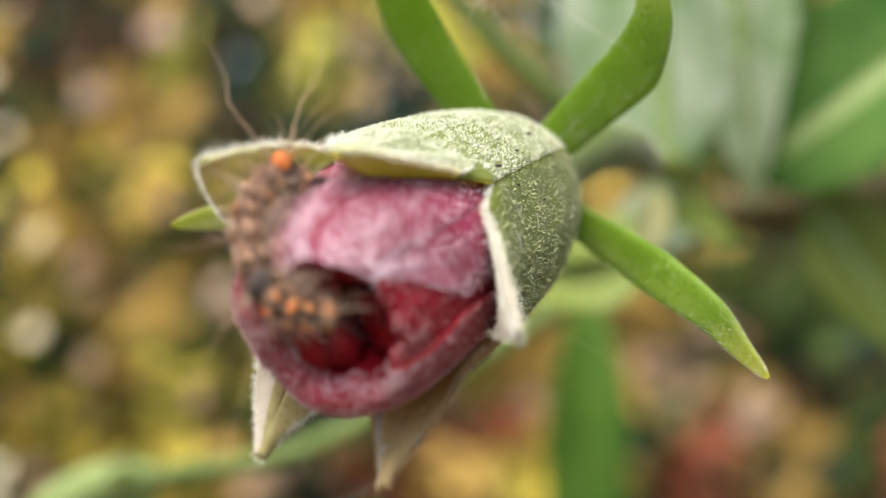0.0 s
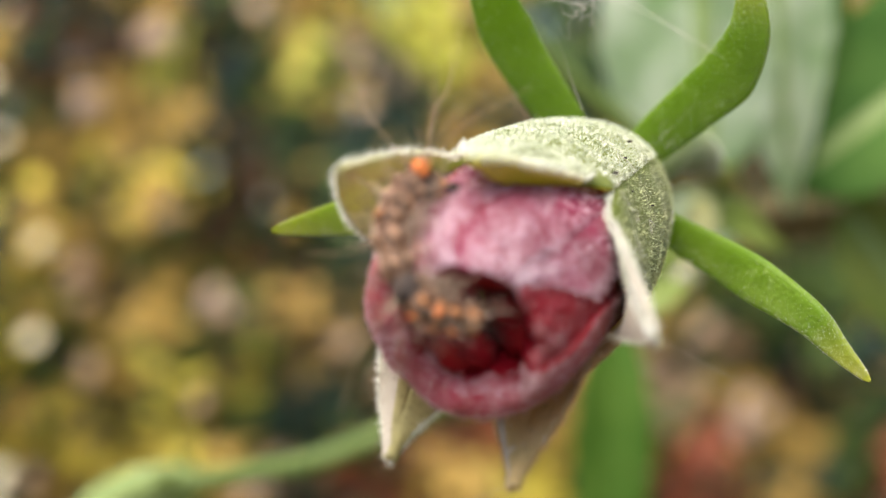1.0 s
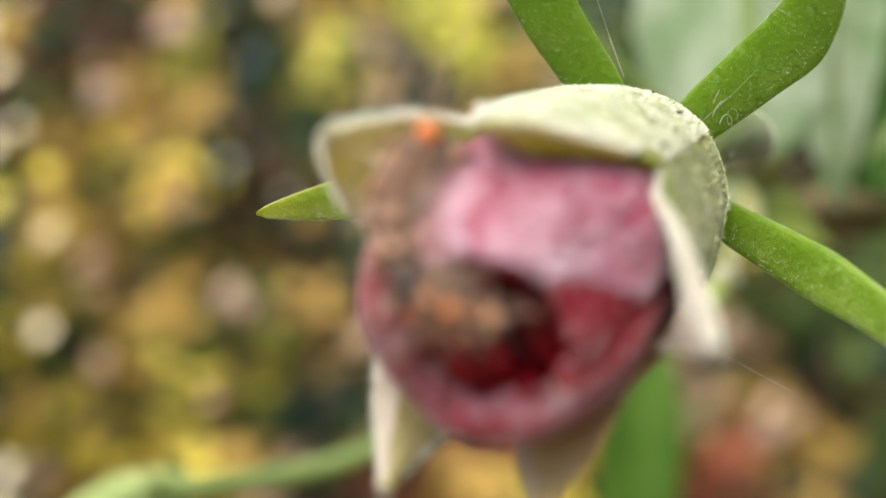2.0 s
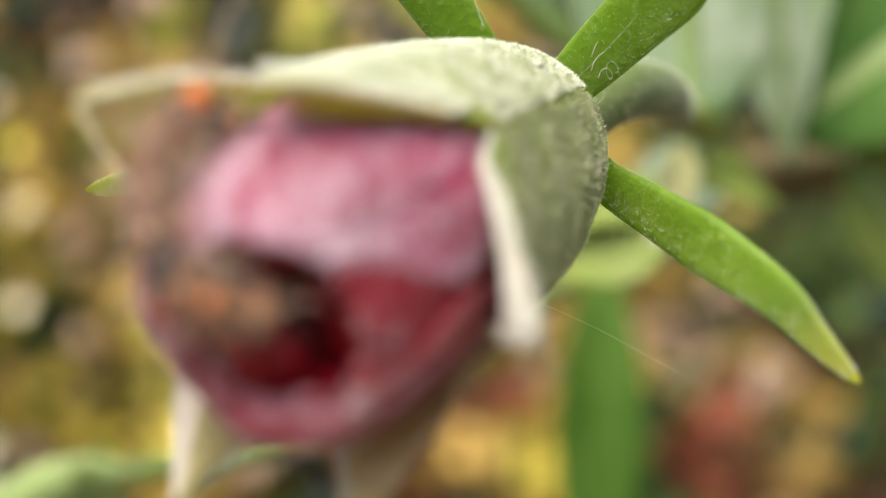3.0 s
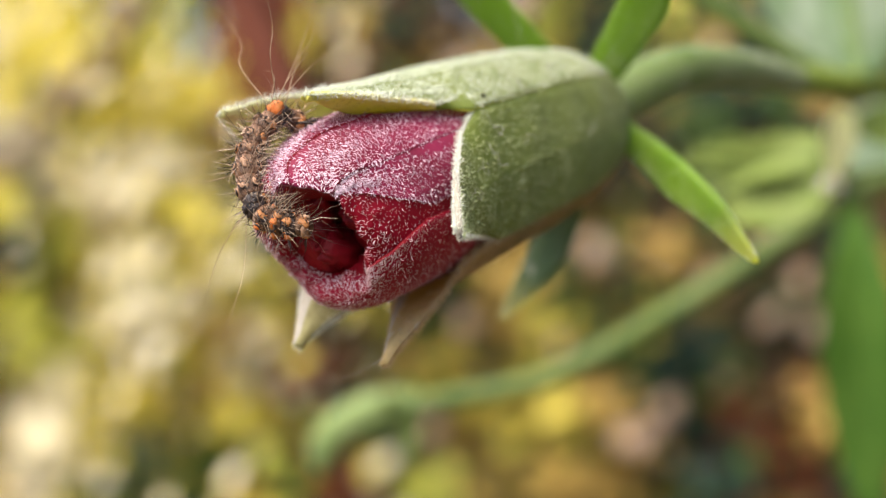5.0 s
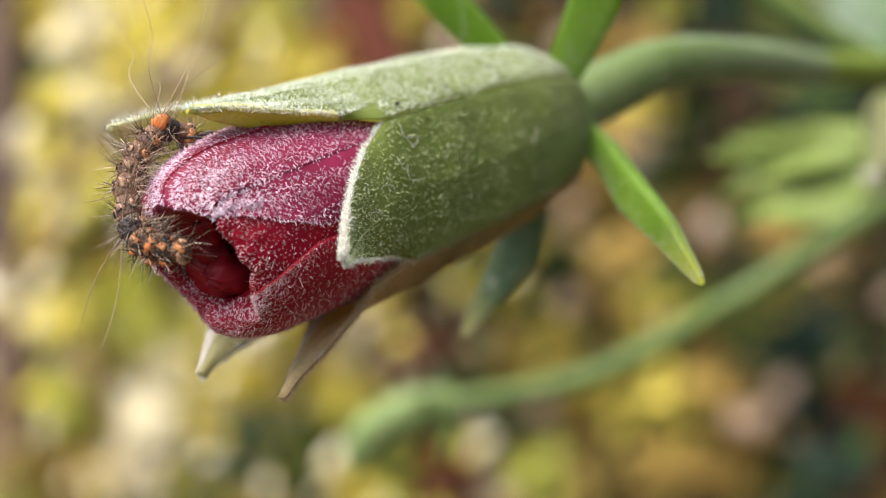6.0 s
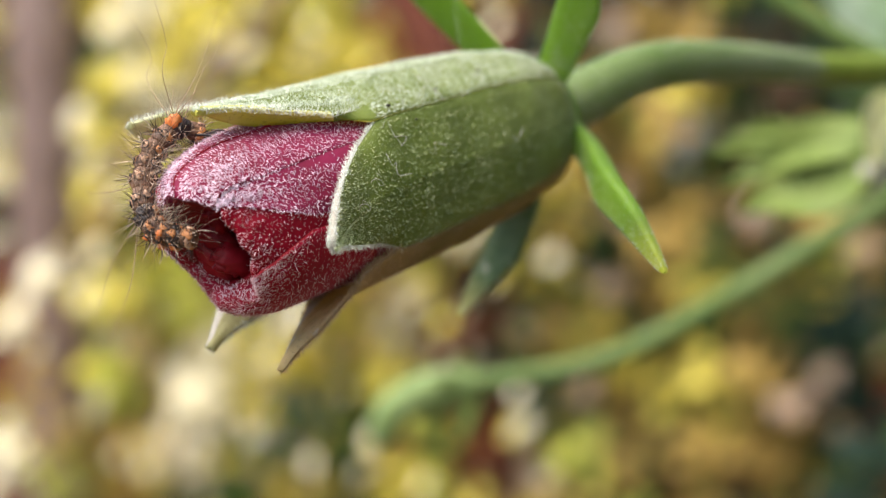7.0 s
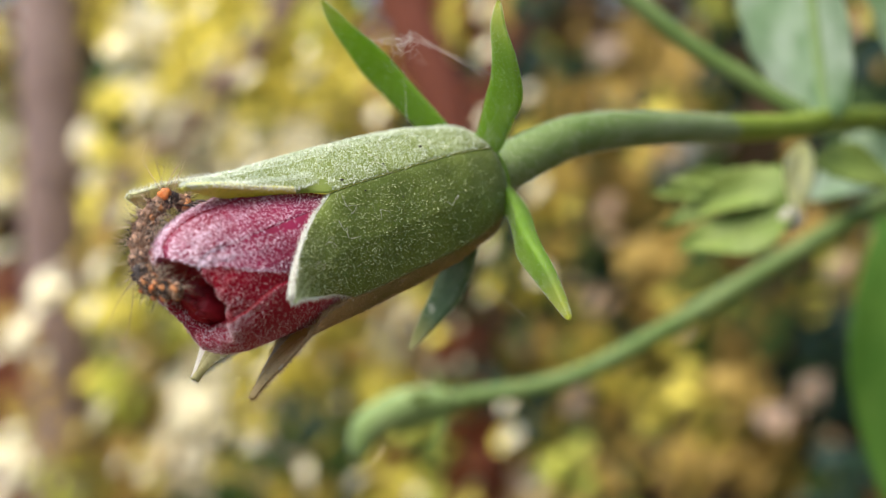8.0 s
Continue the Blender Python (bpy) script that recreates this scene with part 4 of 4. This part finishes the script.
KINDS = {
    "y": ("yellow_foliage", (0.84, 0.73, 0.16), (0.7, 0.61, 0.08), "bright yellow-green autumn leaves"),
    "l": ("lime_foliage", (0.6, 0.62, 0.12), (0.46, 0.5, 0.07), "lime-green leaves"),
    "o": ("ochre_foliage", (0.47, 0.33, 0.09), (0.4, 0.27, 0.07), "ochre dry leaves"),
    "g": ("green_foliage", (0.05, 0.11, 0.025), (0.1, 0.16, 0.04), "mid-green leaves"),
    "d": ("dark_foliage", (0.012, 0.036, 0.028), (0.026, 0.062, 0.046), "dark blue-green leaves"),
    "b": ("brown_foliage", (0.09, 0.048, 0.02), (0.05, 0.03, 0.014), "dark brown leaves"),
    "r": ("russet_foliage", (0.28, 0.085, 0.045), (0.2, 0.06, 0.03), "russet leaves"),
    "p": ("buff_foliage", (0.56, 0.42, 0.3), (0.42, 0.3, 0.19), "pinkish buff dry leaves"),
    # k and w: glints of light put in as pale leaf colour
    "k": ("blush_highlight_foliage", (0.86, 0.69, 0.57), (0.78, 0.6, 0.48), "pale pinkish leaves in place of bright spots"),
    "w": ("highlight_foliage", (0.9, 0.86, 0.68), (0.86, 0.79, 0.52), "pale cream leaves in place of bright glints"),
}
# leaf tones by direction from the camera, fitted to its view: columns by bearing, rows by height
VIEW_TONES = (
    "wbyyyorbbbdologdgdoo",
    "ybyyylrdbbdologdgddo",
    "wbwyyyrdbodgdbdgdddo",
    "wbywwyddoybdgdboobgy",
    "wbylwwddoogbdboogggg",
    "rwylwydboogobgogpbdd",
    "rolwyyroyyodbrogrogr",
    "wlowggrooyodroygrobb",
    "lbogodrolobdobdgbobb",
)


# pinkish leaves put for bright spots along view rays: bearing, height, distance, spread in degrees
BLUSH = ((10.2, -9.6, 1.05, 0.8), (9.0, -8.3, 1.05, 0.6), (16.8, 5.2, 1.04, 0.5), (16.8, -1.0, 1.03, 0.4), (18.3, -8.9, 1.03, 0.4), (3.0, -5.3, 1.05, 0.6), (11.5, -2.2, 1.05, 0.7), (-5.2, -4.0, 1.05, 0.9), (-9.0, -6.0, 1.05, 0.5), (4.9, -4.6, 1.05, 0.4), (14.5, 7.7, 1.05, 0.5))


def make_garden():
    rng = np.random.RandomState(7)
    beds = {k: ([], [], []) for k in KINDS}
    mid_eye = np.array((0.045, 0.0, 1.013))

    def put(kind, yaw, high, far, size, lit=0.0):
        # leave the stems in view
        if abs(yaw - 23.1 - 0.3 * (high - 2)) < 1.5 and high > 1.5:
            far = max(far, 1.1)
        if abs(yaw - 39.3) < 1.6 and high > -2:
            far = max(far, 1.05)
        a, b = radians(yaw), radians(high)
        beds[kind][0].append(mid_eye + far * np.array((-math.sin(a) * math.cos(b), math.cos(a) * math.cos(b), math.sin(b))))
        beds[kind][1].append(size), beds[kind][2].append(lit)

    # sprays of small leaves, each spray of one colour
    for row, letters in enumerate(VIEW_TONES):
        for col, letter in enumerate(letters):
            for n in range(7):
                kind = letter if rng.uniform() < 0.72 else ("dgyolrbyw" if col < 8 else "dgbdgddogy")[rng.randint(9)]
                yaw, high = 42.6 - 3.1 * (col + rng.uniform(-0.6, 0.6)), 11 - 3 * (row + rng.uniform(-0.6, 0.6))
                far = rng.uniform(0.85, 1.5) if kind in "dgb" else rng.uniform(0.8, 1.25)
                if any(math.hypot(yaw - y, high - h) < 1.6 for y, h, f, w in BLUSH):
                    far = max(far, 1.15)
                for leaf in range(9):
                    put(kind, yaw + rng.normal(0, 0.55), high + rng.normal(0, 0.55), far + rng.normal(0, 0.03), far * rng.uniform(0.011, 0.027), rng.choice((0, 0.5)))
    # pale leaves put for glints of light along view rays: bearing, height, distance, spread in degrees
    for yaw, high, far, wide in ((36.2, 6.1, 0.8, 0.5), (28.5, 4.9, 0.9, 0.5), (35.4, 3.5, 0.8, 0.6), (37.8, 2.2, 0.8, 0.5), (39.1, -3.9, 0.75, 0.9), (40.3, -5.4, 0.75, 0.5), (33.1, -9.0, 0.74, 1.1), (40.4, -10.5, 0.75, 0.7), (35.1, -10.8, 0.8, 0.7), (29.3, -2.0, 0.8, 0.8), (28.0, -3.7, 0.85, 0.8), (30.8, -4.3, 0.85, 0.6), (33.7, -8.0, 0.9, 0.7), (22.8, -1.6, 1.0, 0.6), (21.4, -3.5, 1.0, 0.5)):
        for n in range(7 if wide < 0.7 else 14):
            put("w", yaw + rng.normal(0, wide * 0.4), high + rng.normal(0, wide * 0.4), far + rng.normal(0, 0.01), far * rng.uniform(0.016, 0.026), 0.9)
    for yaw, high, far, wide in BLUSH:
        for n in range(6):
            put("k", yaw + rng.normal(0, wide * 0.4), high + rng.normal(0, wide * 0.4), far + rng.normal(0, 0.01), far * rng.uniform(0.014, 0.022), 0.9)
    # sprays before the foot of the red stem
    for n in range(26):
        yaw, high = rng.uniform(18.5, 25), rng.uniform(-15, 0.5)
        for leaf in range(9):
            put("gdygold"[n % 7], yaw + rng.normal(0, 0.6), high + rng.normal(0, 0.6), rng.uniform(0.84, 0.9), rng.uniform(0.012, 0.024), 0.3)
    # single small leaves put in for glints of light
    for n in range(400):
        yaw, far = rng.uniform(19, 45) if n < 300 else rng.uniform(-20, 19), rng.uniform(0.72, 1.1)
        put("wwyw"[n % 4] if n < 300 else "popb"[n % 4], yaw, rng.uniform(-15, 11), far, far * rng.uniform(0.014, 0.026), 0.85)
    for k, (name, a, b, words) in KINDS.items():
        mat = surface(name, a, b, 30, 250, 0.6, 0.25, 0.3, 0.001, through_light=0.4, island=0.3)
        # behind the near beds the same leaves go on as a hedge, all round the camera
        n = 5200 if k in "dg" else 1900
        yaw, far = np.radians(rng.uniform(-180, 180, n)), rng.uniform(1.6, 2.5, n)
        # unseen hedge leaves, added: high at right for shade, low behind for sky light
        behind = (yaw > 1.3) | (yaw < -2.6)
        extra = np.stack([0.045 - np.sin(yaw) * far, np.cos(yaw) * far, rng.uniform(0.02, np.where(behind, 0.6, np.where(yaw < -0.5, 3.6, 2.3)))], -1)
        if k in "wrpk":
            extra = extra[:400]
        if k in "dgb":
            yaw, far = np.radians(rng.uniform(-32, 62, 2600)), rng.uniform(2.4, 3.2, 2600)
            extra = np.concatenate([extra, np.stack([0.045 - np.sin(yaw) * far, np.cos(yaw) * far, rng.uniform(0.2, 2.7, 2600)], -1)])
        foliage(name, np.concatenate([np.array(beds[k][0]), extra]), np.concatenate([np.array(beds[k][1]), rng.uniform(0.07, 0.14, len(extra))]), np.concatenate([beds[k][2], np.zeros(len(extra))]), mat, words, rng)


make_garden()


def make_trunk(name, words, stems, mat):
    """A stem with its side branches; stems: points, radius at foot and top."""
    foot = Vector(stems[0][1][0])
    ob = thing(name, Matrix.Translation(foot), words, "shrub")
    for label, points, thick, thin in stems:
        line = smooth_line(np.array(points), 30) - np.array(foot)
        part(label, tube(label, line, np.linspace(thick, thin, 30), [mat], 16, 1.0, 0.05, (0, 1, 0.1)), ob)


make_trunk("shrub_trunk", "upright purplish brown shrub trunk with a leaning side branch", (
    ("trunk", ((-0.530, 0.7035, 0), (-0.527, 0.7035, 0.7), (-0.5235, 0.7035, 1.0), (-0.522, 0.7035, 1.12), (-0.516, 0.7035, 2.2)), 0.022, 0.019),
    ("side_branch", ((-0.5235, 0.705, 0.982), (-0.496, 0.729, 1.010), (-0.442, 0.766, 1.076), (-0.396, 0.788, 1.138), (-0.29, 0.83, 1.34)), 0.010, 0.008),
), TRUNK)
make_trunk("red_stem", "upright reddish brown shrub stem", (
    ("stem", ((-0.30, 0.96, 0), (-0.335, 0.94, 0.7), (-0.352, 0.935, 1.03), (-0.385, 0.925, 1.145), (-0.47, 0.90, 1.45), (-0.62, 0.86, 2.0)), 0.023, 0.017),
    ("side_stem", ((-0.352, 0.935, 1.02), (-0.32, 0.95, 1.10), (-0.26, 0.97, 1.22), (-0.21, 0.99, 1.4)), 0.010, 0.006),
), RED_BARK)
make_trunk("broken_stem", "short broken maroon shrub stem rising from the soil", (
    ("stem", ((-0.60, 0.76, 0), (-0.604, 0.76, 0.5), (-0.612, 0.758, 0.90), (-0.622, 0.755, 0.965)), 0.024, 0.019),
), RED_BARK)


# ---- what moves ----
def motions():
    """The camera's autofocus: it hunts from the back of the bud to its mouth."""
    at = ((0, 23, -60, 9), (1.0, 20, -60, 9), (2.3, 3, -90, 10), (3.0, 2, -95, 12), (3.5, 3, -90, 12), (3.9, 16, -80, 9), (4.2, 38, -75, 8), (4.5, 43, -70, 7), (5.2, 43, -70, 7), (6.5, 35, -80, 9), (7.0, 36, -80, 9), (7.2, 16, -80, 9), (7.5, 8, -80, 9), (7.8, 20, -80, 9), (8.0, 24, -80, 9))
    walk(focus_point, [(t, Matrix.Translation(BUD @ Vector(polar(s, phi, off)))) for t, s, phi, off in at])


motions()
